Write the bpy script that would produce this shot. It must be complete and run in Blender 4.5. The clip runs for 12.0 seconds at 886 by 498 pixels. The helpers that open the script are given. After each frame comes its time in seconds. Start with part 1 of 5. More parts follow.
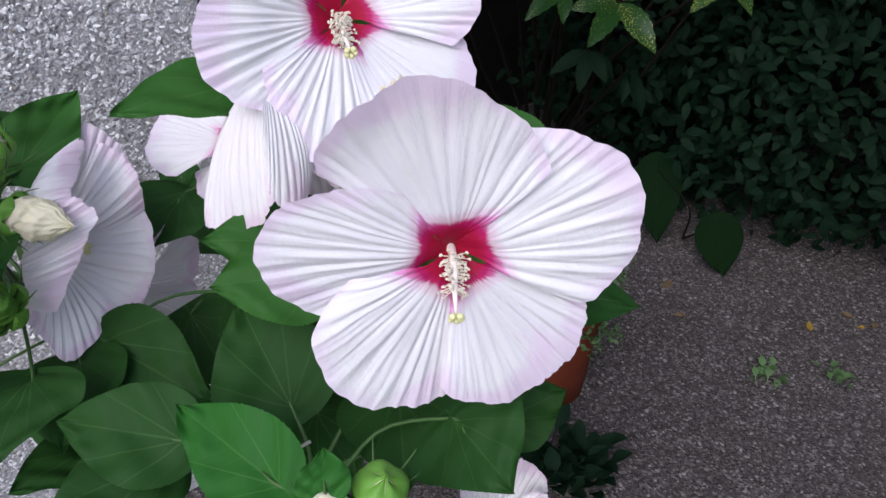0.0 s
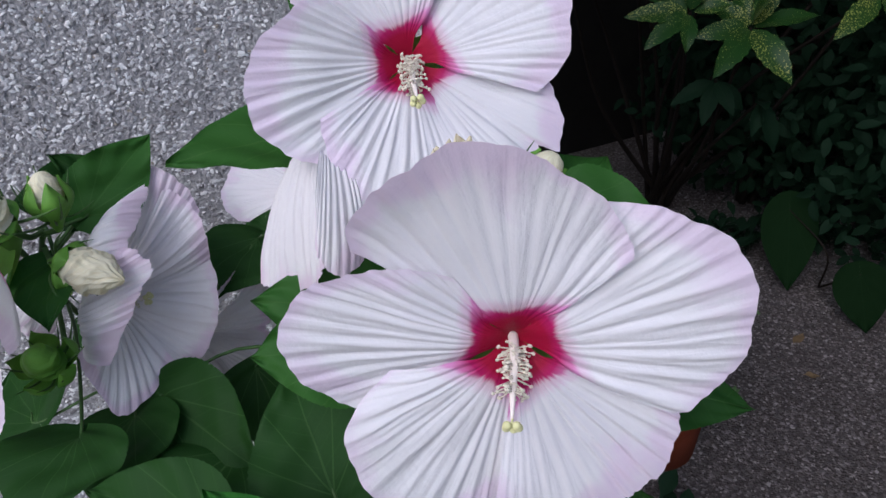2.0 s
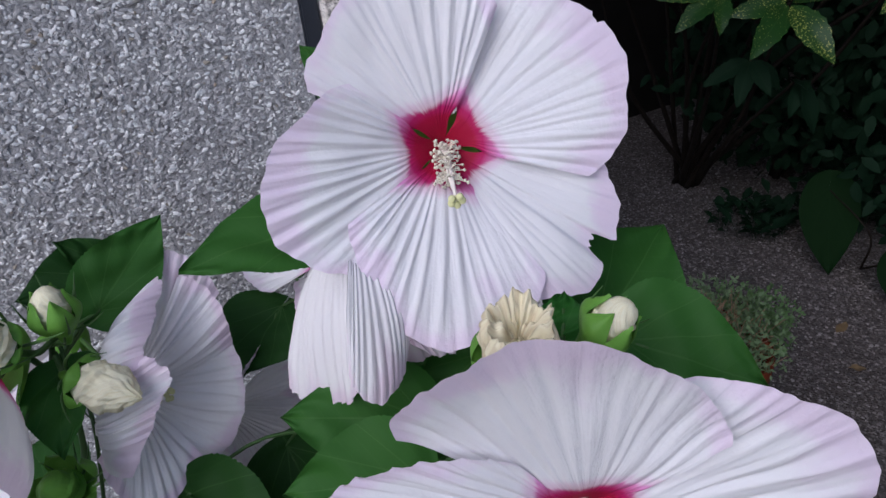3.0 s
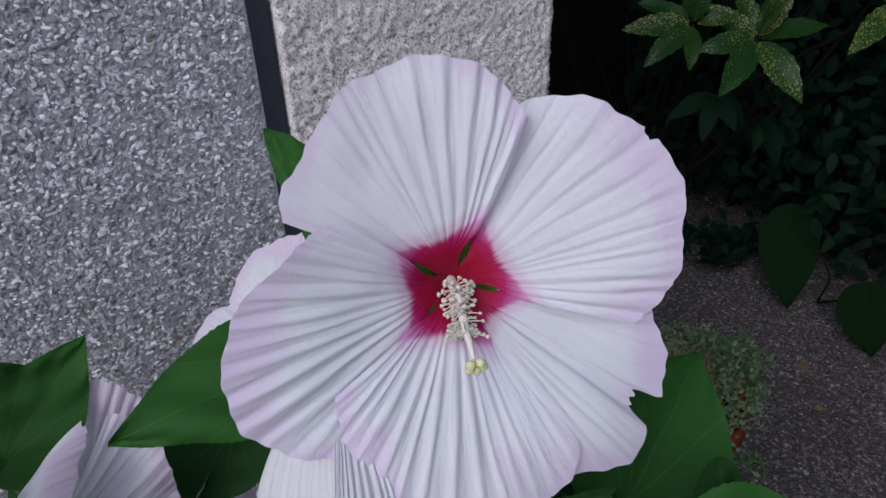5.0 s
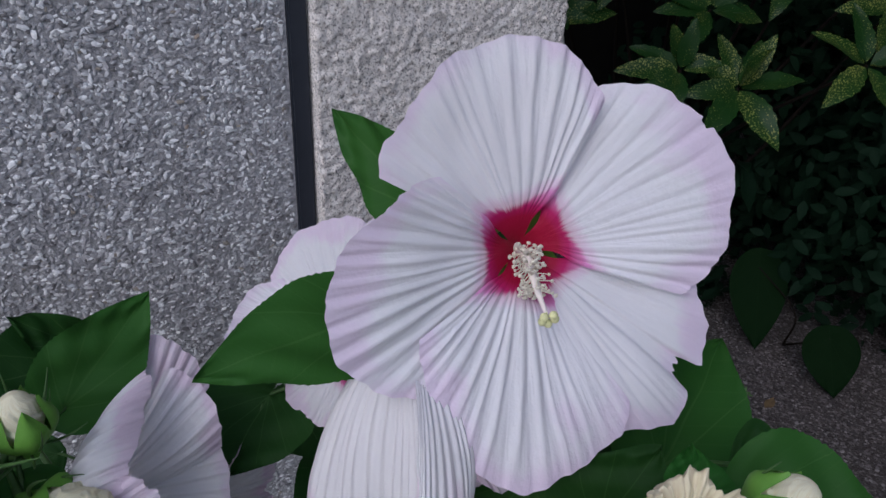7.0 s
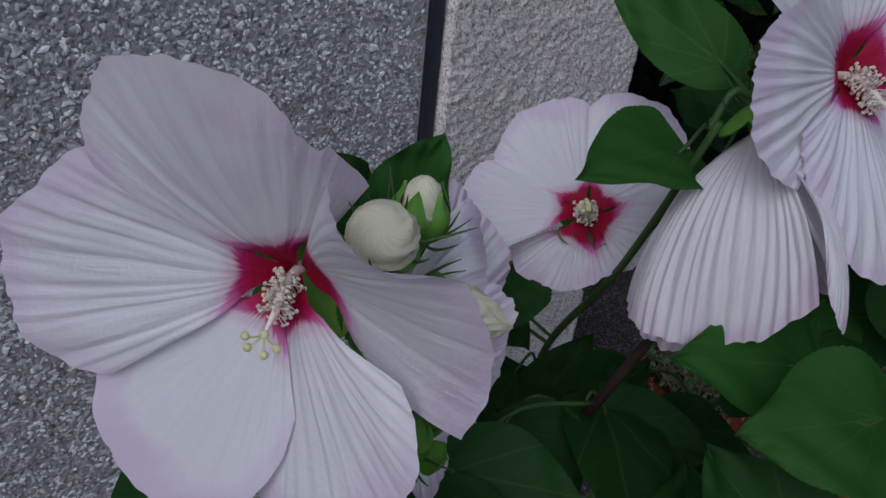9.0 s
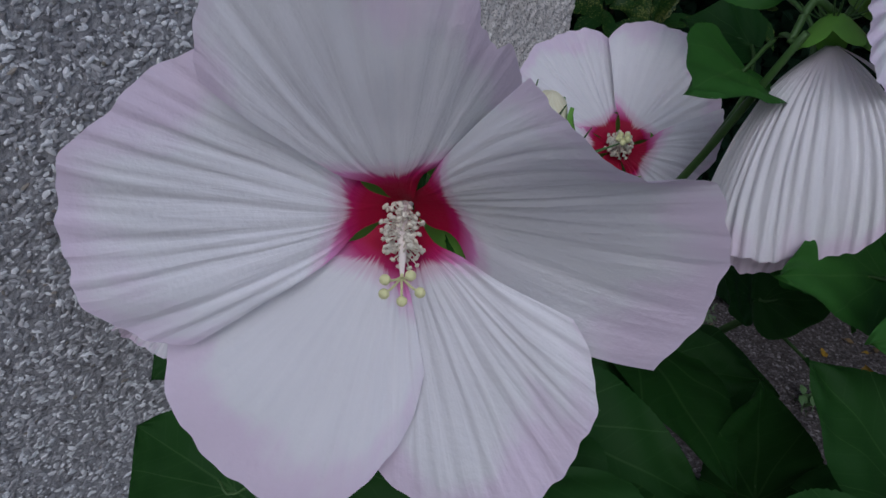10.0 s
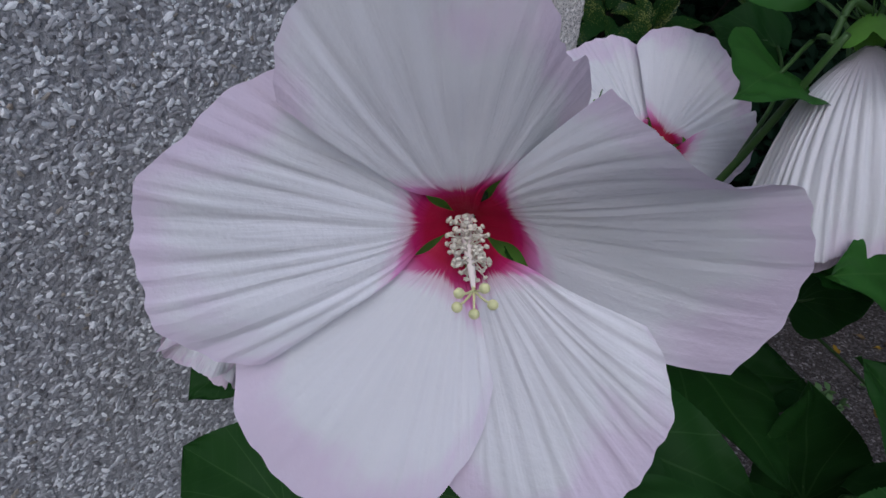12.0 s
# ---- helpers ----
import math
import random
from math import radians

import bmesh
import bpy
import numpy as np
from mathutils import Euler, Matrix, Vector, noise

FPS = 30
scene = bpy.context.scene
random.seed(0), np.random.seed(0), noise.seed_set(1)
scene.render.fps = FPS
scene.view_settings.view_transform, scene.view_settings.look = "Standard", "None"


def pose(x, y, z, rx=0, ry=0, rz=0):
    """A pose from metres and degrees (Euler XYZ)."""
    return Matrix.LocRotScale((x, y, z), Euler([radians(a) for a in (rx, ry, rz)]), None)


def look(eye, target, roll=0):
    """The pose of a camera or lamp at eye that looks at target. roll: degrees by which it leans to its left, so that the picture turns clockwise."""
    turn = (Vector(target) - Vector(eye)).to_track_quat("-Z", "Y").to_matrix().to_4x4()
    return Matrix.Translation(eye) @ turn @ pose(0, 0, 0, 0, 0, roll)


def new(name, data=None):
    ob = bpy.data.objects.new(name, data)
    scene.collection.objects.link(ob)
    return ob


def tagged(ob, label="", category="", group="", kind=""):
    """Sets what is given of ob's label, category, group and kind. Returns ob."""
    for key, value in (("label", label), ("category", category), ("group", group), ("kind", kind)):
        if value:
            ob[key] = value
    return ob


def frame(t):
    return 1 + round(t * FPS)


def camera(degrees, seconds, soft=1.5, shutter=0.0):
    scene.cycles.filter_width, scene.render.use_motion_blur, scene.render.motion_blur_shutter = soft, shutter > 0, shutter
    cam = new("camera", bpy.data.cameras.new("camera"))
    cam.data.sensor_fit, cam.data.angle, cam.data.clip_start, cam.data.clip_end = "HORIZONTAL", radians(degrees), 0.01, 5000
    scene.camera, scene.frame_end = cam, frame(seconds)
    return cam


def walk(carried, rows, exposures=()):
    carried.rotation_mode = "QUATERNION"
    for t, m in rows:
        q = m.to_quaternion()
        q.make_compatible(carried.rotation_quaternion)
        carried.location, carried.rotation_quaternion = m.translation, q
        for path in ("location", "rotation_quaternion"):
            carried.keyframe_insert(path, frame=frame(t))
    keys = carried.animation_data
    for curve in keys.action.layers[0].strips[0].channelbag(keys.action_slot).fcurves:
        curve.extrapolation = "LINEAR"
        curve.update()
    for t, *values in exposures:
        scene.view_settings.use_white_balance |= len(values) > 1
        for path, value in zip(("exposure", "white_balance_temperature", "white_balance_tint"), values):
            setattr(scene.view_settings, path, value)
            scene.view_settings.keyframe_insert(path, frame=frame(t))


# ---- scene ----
cam = camera(64.8, 12.0)
# the plant's own axes lean a little against the plumb line of the wall's joint
LEVEL = Matrix.Translation((1.0, 0.0, 0.0)) @ Matrix.Rotation(radians(-3.2), 4, "Y") @ Matrix.Translation((-1.0, 0.0, 0.0))
PATH = [
    (0, (0.098, 0.047, 1.012), (1.117, 1.374, -0.083), -2.0),
    (0.5, (0.143, 0.062, 0.981), (0.996, 1.585, 0.005), -5.7),
    (1, (0.148, 0.062, 0.973), (0.954, 1.61, -0.004), -5.6),
    (1.5, (0.151, 0.07, 0.982), (0.956, 1.612, -0.006), -5.2),
    (2, (0.16, 0.085, 1.004), (0.928, 1.623, -0.018), -5.4),
    (2.5, (0.17, 0.108, 1.028), (0.903, 1.634, -0.036), -7.1),
    (2.8, (0.184, 0.14, 1.042), (0.887, 1.66, -0.052), -8.0),
    (3, (0.193, 0.161, 1.051), (0.875, 1.68, -0.059), -8.8),
    (3.5, (0.195, 0.199, 1.06), (0.878, 1.711, -0.058), -9.2),
    (3.7, (0.206, 0.211, 1.061), (0.895, 1.717, -0.061), -8.9),
    (5.3, (0.221, 0.271, 1.07), (1.072, 1.693, -0.049), -4.6),
    (5.5, (0.218, 0.269, 1.069), (1.084, 1.687, -0.045), -4.2),
    (6, (0.207, 0.264, 1.068), (1.102, 1.677, -0.028), -3.2),
    (6.5, (0.188, 0.261, 1.063), (1.109, 1.678, -0.005), -1.9),
    (6.7, (0.174, 0.261, 1.06), (1.112, 1.68, 0.007), -1.1),
    (8.3, (0.06, 0.277, 1.042), (0.991, 1.75, 0.06), 2.5),
    (8.5, (0.035, 0.291, 1.03), (0.982, 1.759, 0.058), 2.5),
    (8.8, (-0.023, 0.32, 0.993), (1.032, 1.72, 0.03), 2.8),
    (8.9, (-0.039, 0.321, 0.983), (1.047, 1.696, 0.018), 3.0),
    (9, (-0.055, 0.331, 0.968), (1.08, 1.662, -0.002), 3.8),
    (9.5, (-0.1, 0.379, 0.93), (1.217, 1.515, -0.057), 6.2),
    (9.6, (-0.112, 0.396, 0.927), (1.244, 1.481, -0.065), 6.3),
    (9.8, (-0.115, 0.413, 0.927), (1.256, 1.469, -0.076), 6.4),
    (10, (-0.116, 0.418, 0.928), (1.254, 1.467, -0.083), 5.9),
    (10.5, (-0.13, 0.433, 0.918), (1.255, 1.466, -0.089), 5.1),
    (11, (-0.145, 0.453, 0.92), (1.234, 1.491, -0.09), 4.6),
    (11.5, (-0.137, 0.452, 0.926), (1.229, 1.515, -0.076), 4.0),
    (12, (-0.133, 0.438, 0.928), (1.249, 1.492, -0.062), 4.1),
]
EXPOSURES = [(0.0, 0.38, 5630, 14), (0.5, 0.18, 5580, 14), (1.5, 0.0, 5520, 14), (3.5, -0.20, 5470, 14), (5.5, -0.45, 5420, 14), (6.5, -0.52, 5420, 14), (8.6, -0.50, 5420, 14), (9.0, -1.02, 5340, 13), (9.5, -1.05, 5320, 12), (10.5, -0.80, 5320, 12), (12.0, -0.72, 5320, 12)]
walk(cam, [(t, LEVEL @ look(eye, target, roll)) for t, eye, target, roll in PATH], EXPOSURES)

# ---- world and light: an overcast sky, brightest overhead ----
SUN_EL, SUN_ROT = 42.5, 239.0
world = bpy.data.worlds.new("sky")
scene.world = world
world.use_nodes = True
wn = world.node_tree
wbg = wn.nodes["Background"]
sky = wn.nodes.new("ShaderNodeTexSky")
sky.sky_type = "NISHITA"
sky.sun_disc = False
sky.sun_elevation, sky.sun_rotation = radians(SUN_EL), radians(SUN_ROT)
sky.dust_density, sky.air_density, sky.ozone_density = 4.0, 1.2, 1.0
wn.links.new(sky.outputs[0], wbg.inputs["Color"])
wbg.inputs["Strength"].default_value = 0.13
sun_data = bpy.data.lights.new("sun", "SUN")
sun_data.energy, sun_data.angle, sun_data.color = 1.3, radians(50), (1.0, 0.97, 0.95)
sun = new("sun", sun_data)
sun.matrix_world = look((-1.9, -0.8, 3.10), (0.3, 0.5, 0.8))


# ---- helpers ----
def mesh_from(name, verts, faces, smooth=True, uvs=None, reach=None):
    me = bpy.data.meshes.new(name)
    me.from_pydata([tuple(map(float, v)) for v in verts], [], [tuple(map(int, q)) for q in faces])
    if smooth:
        me.polygons.foreach_set("use_smooth", [True] * len(me.polygons))
    if uvs is not None:
        layer = me.uv_layers.new(name="UVMap")
        index = np.empty(len(me.loops), dtype=np.int32)
        me.loops.foreach_get("vertex_index", index)
        layer.data.foreach_set("uv", np.asarray(uvs, dtype=np.float32)[index].ravel())
    if reach is not None:
        layer = me.uv_layers.new(name="Reach")
        layer.data.foreach_set("uv", np.asarray(reach, dtype=np.float32)[index].ravel())
    me.update()
    return me


def part(name, data, material, parent=None, label=""):
    """One mesh object, from a mesh or a bmesh, under a thing or a part."""
    if isinstance(data, bmesh.types.BMesh):
        me = bpy.data.meshes.new(name)
        data.to_mesh(me)
        data.free()
        data = me
    if material is not None and not data.materials:
        data.materials.append(material)
    ob = new(name, data)
    if parent is not None:
        ob.parent = parent
    if label:
        ob["label"] = label
    return ob


def thing(name, label, category, group="", kind="", at=(0, 0, 0)):
    ob = new(name)
    ob.empty_display_size = 0.02
    ob.location = at
    return tagged(ob, label, category, group, kind)


def unit(v):
    v = np.asarray(v, dtype=float)
    return v / np.linalg.norm(v)


def smooth01(a, b, x):
    x = np.clip((np.asarray(x, dtype=float) - a) / (b - a), 0, 1)
    return x * x * (3 - 2 * x)


def grid_faces(nu, nv, wrap=False):
    faces = []
    for i in range(nu - 1):
        for j in range(nv if wrap else nv - 1):
            k = (j + 1) % nv
            faces.append((i * nv + j, i * nv + k, (i + 1) * nv + k, (i + 1) * nv + j))
    return faces


def bezier(points, n):
    """A smooth line (Catmull-Rom) through the points."""
    p = [np.asarray(q, dtype=float) for q in points]
    p = [2 * p[0] - p[1]] + p + [2 * p[-1] - p[-2]]
    out = []
    m = len(p) - 3
    for k in range(n):
        s = k / (n - 1) * m
        i = min(int(s), m - 1)
        t = s - i
        a, b, c, d = p[i:i + 4]
        out.append(0.5 * (2 * b + (c - a) * t + (2 * a - 5 * b + 4 * c - d) * t * t + (3 * b - a - 3 * c + d) * t ** 3))
    return np.array(out)


def tube(points, radii, n=14, sides=8, wobble=0.0, seed=0):
    """Vertices and faces of a round stalk along the points."""
    rng = np.random.RandomState(seed)
    line = bezier(points, n)
    rad = np.interp(np.linspace(0, 1, n), np.linspace(0, 1, len(radii)), radii)
    verts, ref = [], np.array((0.31, 0.2, 0.93))
    for i in range(n):
        d = unit(line[min(i + 1, n - 1)] - line[max(i - 1, 0)])
        x = unit(np.cross(d, ref)) if abs(d @ ref) < 0.95 else unit(np.cross(d, (1, 0, 0)))
        y = np.cross(d, x)
        for k in range(sides):
            a = 2 * math.pi * k / sides
            r = rad[i] * (1 + wobble * rng.uniform(-1, 1))
            verts.append(line[i] + r * (math.cos(a) * x + math.sin(a) * y))
    faces = grid_faces(n, sides, True)
    verts.append(line[0])
    verts.append(line[-1])
    a, b = len(verts) - 2, len(verts) - 1
    faces += [(a, (k + 1) % sides, k) for k in range(sides)]
    faces += [(b, (n - 1) * sides + k, (n - 1) * sides + (k + 1) % sides) for k in range(sides)]
    return verts, faces


def joined(pieces):
    verts, faces = [], []
    for v, f in pieces:
        o = len(verts)
        verts += list(v)
        faces += [tuple(i + o for i in q) for q in f]
    return verts, faces


def ico(level=1):
    bm = bmesh.new()
    bmesh.ops.create_icosphere(bm, subdivisions=level, radius=1.0)
    v = np.array([x.co[:] for x in bm.verts])
    f = np.array([[x.index for x in q.verts] for q in bm.faces])
    bm.free()
    return v, f


ICO1, ICO2 = ico(1), ico(2)


def blob(centre, radii, level=1, turn=None):
    v, f = ICO1 if level == 1 else ICO2
    w = v * np.asarray(radii)
    if turn is not None:
        w = w @ np.asarray(turn).T
    return list(w + np.asarray(centre)), [tuple(q) for q in f]


def axes(n, up=(0, 0, 1)):
    """Right, up and forward of something that faces along n."""
    n = unit(n)
    up = np.asarray(up, dtype=float)
    up = unit(up - n * (up @ n))
    return np.cross(up, n), up, n


def basis(x, y, z, at):
    m = Matrix.Identity(4)
    for i in range(3):
        m[i][0], m[i][1], m[i][2], m[i][3] = x[i], y[i], z[i], at[i]
    return m


# ---- materials ----
def material(name, rough=0.6, spec=0.3):
    m = bpy.data.materials.new(name)
    m.use_nodes = True
    nt = m.node_tree
    b = nt.nodes["Principled BSDF"]
    b.inputs["Roughness"].default_value = rough
    b.inputs["Specular IOR Level"].default_value = spec
    return m, nt, b


def node(nt, kind, **values):
    n = nt.nodes.new(kind)
    for k, v in values.items():
        n.inputs[k.replace("_", " ")].default_value = v
    return n


def ramp(nt, source, stops, mode="LINEAR"):
    r = nt.nodes.new("ShaderNodeValToRGB")
    r.color_ramp.interpolation = mode
    e = r.color_ramp.elements
    while len(e) < len(stops):
        e.new(0.5)
    for el, (p, c) in zip(e, stops):
        el.position = p
        el.color = (*c, 1) if len(c) == 3 else c
    nt.links.new(source, r.inputs["Fac"])
    return r.outputs["Color"]


def noise_tex(nt, scale, detail=4, coord="Object", rough=0.55):
    tc = nt.nodes.new("ShaderNodeTexCoord")
    n = node(nt, "ShaderNodeTexNoise", Scale=scale, Detail=detail, Roughness=rough)
    nt.links.new(tc.outputs[coord], n.inputs["Vector"])
    return n.outputs["Fac"]


def maths(nt, op, a, b=None):
    n = nt.nodes.new("ShaderNodeMath")
    n.operation = op
    for i, x in enumerate((a, b)):
        if x is None:
            continue
        if isinstance(x, (int, float)):
            n.inputs[i].default_value = x
        else:
            nt.links.new(x, n.inputs[i])
    return n.outputs[0]


def mixed(nt, fac, a, b, how="MIX"):
    n = nt.nodes.new("ShaderNodeMix")
    n.data_type, n.blend_type = "RGBA", how
    for sock, x in ((n.inputs[0], fac), (n.inputs[6], a), (n.inputs[7], b)):
        if isinstance(x, (int, float)):
            sock.default_value = x
        elif isinstance(x, tuple):
            sock.default_value = (*x, 1) if len(x) == 3 else x
        else:
            nt.links.new(x, sock)
    return n.outputs[2]


def bump(nt, bsdf, height, strength=0.3, distance=0.002, normal=None):
    n = node(nt, "ShaderNodeBump", Strength=strength, Distance=distance)
    nt.links.new(height, n.inputs["Height"])
    if normal is not None:
        nt.links.new(normal, n.inputs["Normal"])
    if bsdf is not None:
        nt.links.new(n.outputs[0], bsdf.inputs["Normal"])
    return n.outputs[0]


def uv_parts(nt, name="UVMap"):
    uv = nt.nodes.new("ShaderNodeUVMap")
    uv.uv_map = name
    s = nt.nodes.new("ShaderNodeSeparateXYZ")
    nt.links.new(uv.outputs[0], s.inputs[0])
    return s.outputs[0], s.outputs[1]


def thin(nt, bsdf, colour, amount, normal=None):
    """Lets a share of the light through a leaf or petal."""
    tr = nt.nodes.new("ShaderNodeBsdfTranslucent")
    nt.links.new(colour, tr.inputs["Color"])
    if normal is not None:
        nt.links.new(normal, tr.inputs["Normal"])
    mix = nt.nodes.new("ShaderNodeMixShader")
    mix.inputs[0].default_value = amount
    nt.links.new(bsdf.outputs[0], mix.inputs[1])
    nt.links.new(tr.outputs[0], mix.inputs[2])
    nt.links.new(mix.outputs[0], nt.nodes["Material Output"].inputs["Surface"])


def petal_material(name, white=(0.84, 0.825, 0.85), pink=(0.78, 0.63, 0.79), eye=0.27, through_share=0.3):
    m, nt, b = material(name, 0.55, 0.25)
    u, v = uv_parts(nt)
    comb = nt.nodes.new("ShaderNodeCombineXYZ")
    info = nt.nodes.new("ShaderNodeObjectInfo")
    shift = maths(nt, "MULTIPLY", info.outputs["Random"], 17.0)
    nt.links.new(maths(nt, "MULTIPLY", u, 1.2), comb.inputs[0])
    nt.links.new(maths(nt, "MULTIPLY", v, 26.0), comb.inputs[1])
    nt.links.new(shift, comb.inputs[2])
    streak = node(nt, "ShaderNodeTexNoise", Scale=1.0, Detail=5.0, Roughness=0.6)
    nt.links.new(comb.outputs[0], streak.inputs["Vector"])
    st = streak.outputs["Fac"]
    # the crimson eye, its edge frayed along the veins
    side = maths(nt, "ABSOLUTE", maths(nt, "MULTIPLY", maths(nt, "SUBTRACT", v, 0.5), 2.0))
    far, _ = uv_parts(nt, "Reach")
    edge = maths(nt, "ADD", far, maths(nt, "MULTIPLY", maths(nt, "SUBTRACT", st, 0.5), 0.08))
    edge = maths(nt, "SUBTRACT", edge, maths(nt, "MULTIPLY", maths(nt, "POWER", side, 2.0), 0.12))
    eye_mask = ramp(nt, edge, [(max(0, eye - 0.02), (1, 1, 1)), (max(0, eye) + 0.02, (0.35, 0.35, 0.35)), (max(0, eye) + 0.09, (0, 0, 0))], "EASE")
    red = ramp(nt, far, [(0.0, (0.30, 0.012, 0.05)), (0.06, (0.42, 0.006, 0.035)), (0.2, (0.40, 0.004, 0.045)), (max(0.21, eye), (0.47, 0.012, 0.13)), (max(0.21, eye) + 0.08, (0.72, 0.30, 0.58))])
    # pink blush at the rim, stronger on one side
    comb2 = nt.nodes.new("ShaderNodeCombineXYZ")
    nt.links.new(maths(nt, "MULTIPLY", u, 2.0), comb2.inputs[0])
    nt.links.new(maths(nt, "MULTIPLY", v, 2.2), comb2.inputs[1])
    nt.links.new(shift, comb2.inputs[2])
    cloud = node(nt, "ShaderNodeTexNoise", Scale=1.3, Detail=3.0)
    nt.links.new(comb2.outputs[0], cloud.inputs["Vector"])
    rim = maths(nt, "ADD", u, maths(nt, "MULTIPLY", maths(nt, "SUBTRACT", cloud.outputs["Fac"], 0.5), 0.75))
    rim = maths(nt, "ADD", rim, maths(nt, "MULTIPLY", maths(nt, "SUBTRACT", st, 0.5), 0.15))
    blush = ramp(nt, rim, [(0.80, (0, 0, 0)), (1.08, (0.75, 0.75, 0.75))], "EASE")
    vein = ramp(nt, st, [(0.3, (0.965, 0.965, 0.972)), (0.62, (1, 1, 1))])
    base = mixed(nt, 1.0, white, vein, "MULTIPLY")
    base = mixed(nt, blush, base, pink)
    col = mixed(nt, eye_mask, base, red) if eye > 0 else mixed(nt, ramp(nt, u, [(0.02, (0.5, 0.5, 0.5)), (0.3, (0, 0, 0))]), base, (0.70, 0.50, 0.62))
    nt.links.new(col, b.inputs["Base Color"])
    comb3 = nt.nodes.new("ShaderNodeCombineXYZ")
    nt.links.new(maths(nt, "MULTIPLY", u, 9.0), comb3.inputs[0])
    nt.links.new(maths(nt, "MULTIPLY", v, 60.0), comb3.inputs[1])
    nt.links.new(shift, comb3.inputs[2])
    fine = node(nt, "ShaderNodeTexNoise", Scale=1.0, Detail=3.0)
    nt.links.new(comb3.outputs[0], fine.inputs["Vector"])
    comb4 = nt.nodes.new("ShaderNodeCombineXYZ")
    nt.links.new(maths(nt, "MULTIPLY", u, 1.6), comb4.inputs[0])
    nt.links.new(maths(nt, "MULTIPLY", v, 15.0), comb4.inputs[1])
    nt.links.new(shift, comb4.inputs[2])
    branch = node(nt, "ShaderNodeTexNoise", Scale=1.0, Detail=2.5, Roughness=0.5)
    nt.links.new(comb4.outputs[0], branch.inputs["Vector"])
    line = maths(nt, "ABSOLUTE", maths(nt, "SUBTRACT", branch.outputs["Fac"], 0.5))
    groove = ramp(nt, line, [(0.0, (0, 0, 0)), (0.07, (1, 1, 1))], "EASE")
    n0 = bump(nt, None, groove, 0.14, 0.0009)
    n1 = bump(nt, None, st, 0.20, 0.0016, n0)
    n4 = bump(nt, None, noise_tex(nt, 130.0, 4), 0.34, 0.0018, n1)
    n3 = bump(nt, None, noise_tex(nt, 420.0, 3), 0.22, 0.0008, n4)
    n2 = bump(nt, b, fine.outputs["Fac"], 0.26, 0.0007, n3)
    thin(nt, b, col, through_share, n2)
    return m


def leaf_material(name, top, under, vein, rough=0.5, through_share=0.14, spots=None, gloss=0.3):
    m, nt, b = material(name, rough, gloss)
    u, v = uv_parts(nt)
    n = noise_tex(nt, 26.0, 5)
    info = nt.nodes.new("ShaderNodeObjectInfo")
    tone = mixed(nt, n, tuple(c * 0.85 for c in top), tuple(c * 1.15 for c in top))
    tone = mixed(nt, maths(nt, "MULTIPLY", info.outputs["Random"], 0.55), tone, under)
    # palmate veins: thin lines that leave the leaf's base at fixed angles, with a midrib and side ribs
    y = maths(nt, "SUBTRACT", v, 0.5)
    ay = maths(nt, "ABSOLUTE", y)
    lines = None
    for slope, width in ((0.0, 0.010), (0.36, 0.007), (0.95, 0.006)):
        d = maths(nt, "ABSOLUTE", maths(nt, "SUBTRACT", ay, maths(nt, "MULTIPLY", u, slope)))
        w = maths(nt, "SUBTRACT", width, maths(nt, "MULTIPLY", u, width * 0.75))
        k = maths(nt, "LESS_THAN", d, w)
        lines = k if lines is None else maths(nt, "MAXIMUM", lines, k)
    fr = maths(nt, "FRACT", maths(nt, "MULTIPLY", maths(nt, "SUBTRACT", u, maths(nt, "MULTIPLY", ay, 0.8)), 8.0))
    side = maths(nt, "LESS_THAN", maths(nt, "ABSOLUTE", maths(nt, "SUBTRACT", fr, 0.5)), 0.045)
    soft = maths(nt, "MAXIMUM", maths(nt, "MULTIPLY", lines, 0.36), maths(nt, "MULTIPLY", side, 0.07))
    col = mixed(nt, maths(nt, "MULTIPLY", soft, 0.9), tone, vein)
    if spots is not None:
        tc = nt.nodes.new("ShaderNodeTexCoord")
        vo = node(nt, "ShaderNodeTexNoise", Scale=310.0, Detail=2.0, Roughness=0.6)
        nt.links.new(tc.outputs["Object"], vo.inputs["Vector"])
        big = noise_tex(nt, 9.0, 2)
        lvl = maths(nt, "ADD", vo.outputs["Fac"], maths(nt, "MULTIPLY", maths(nt, "SUBTRACT", big, 0.5), 0.5))
        lvl = maths(nt, "ADD", lvl, maths(nt, "MULTIPLY", maths(nt, "SUBTRACT", info.outputs["Random"], 0.5), 0.12))
        mask = ramp(nt, lvl, [(0.58, (0, 0, 0)), (0.66, (0.9, 0.9, 0.9))])
        col = mixed(nt, mask, col, spots)
    nt.links.new(col, b.inputs["Base Color"])
    fine = noise_tex(nt, 420.0, 3)
    n1 = bump(nt, None, maths(nt, "SUBTRACT", 1.0, soft), 0.35, 0.0012)
    n2 = bump(nt, b, fine, 0.18, 0.0008, n1)
    thin(nt, b, col, through_share, n2)
    return m


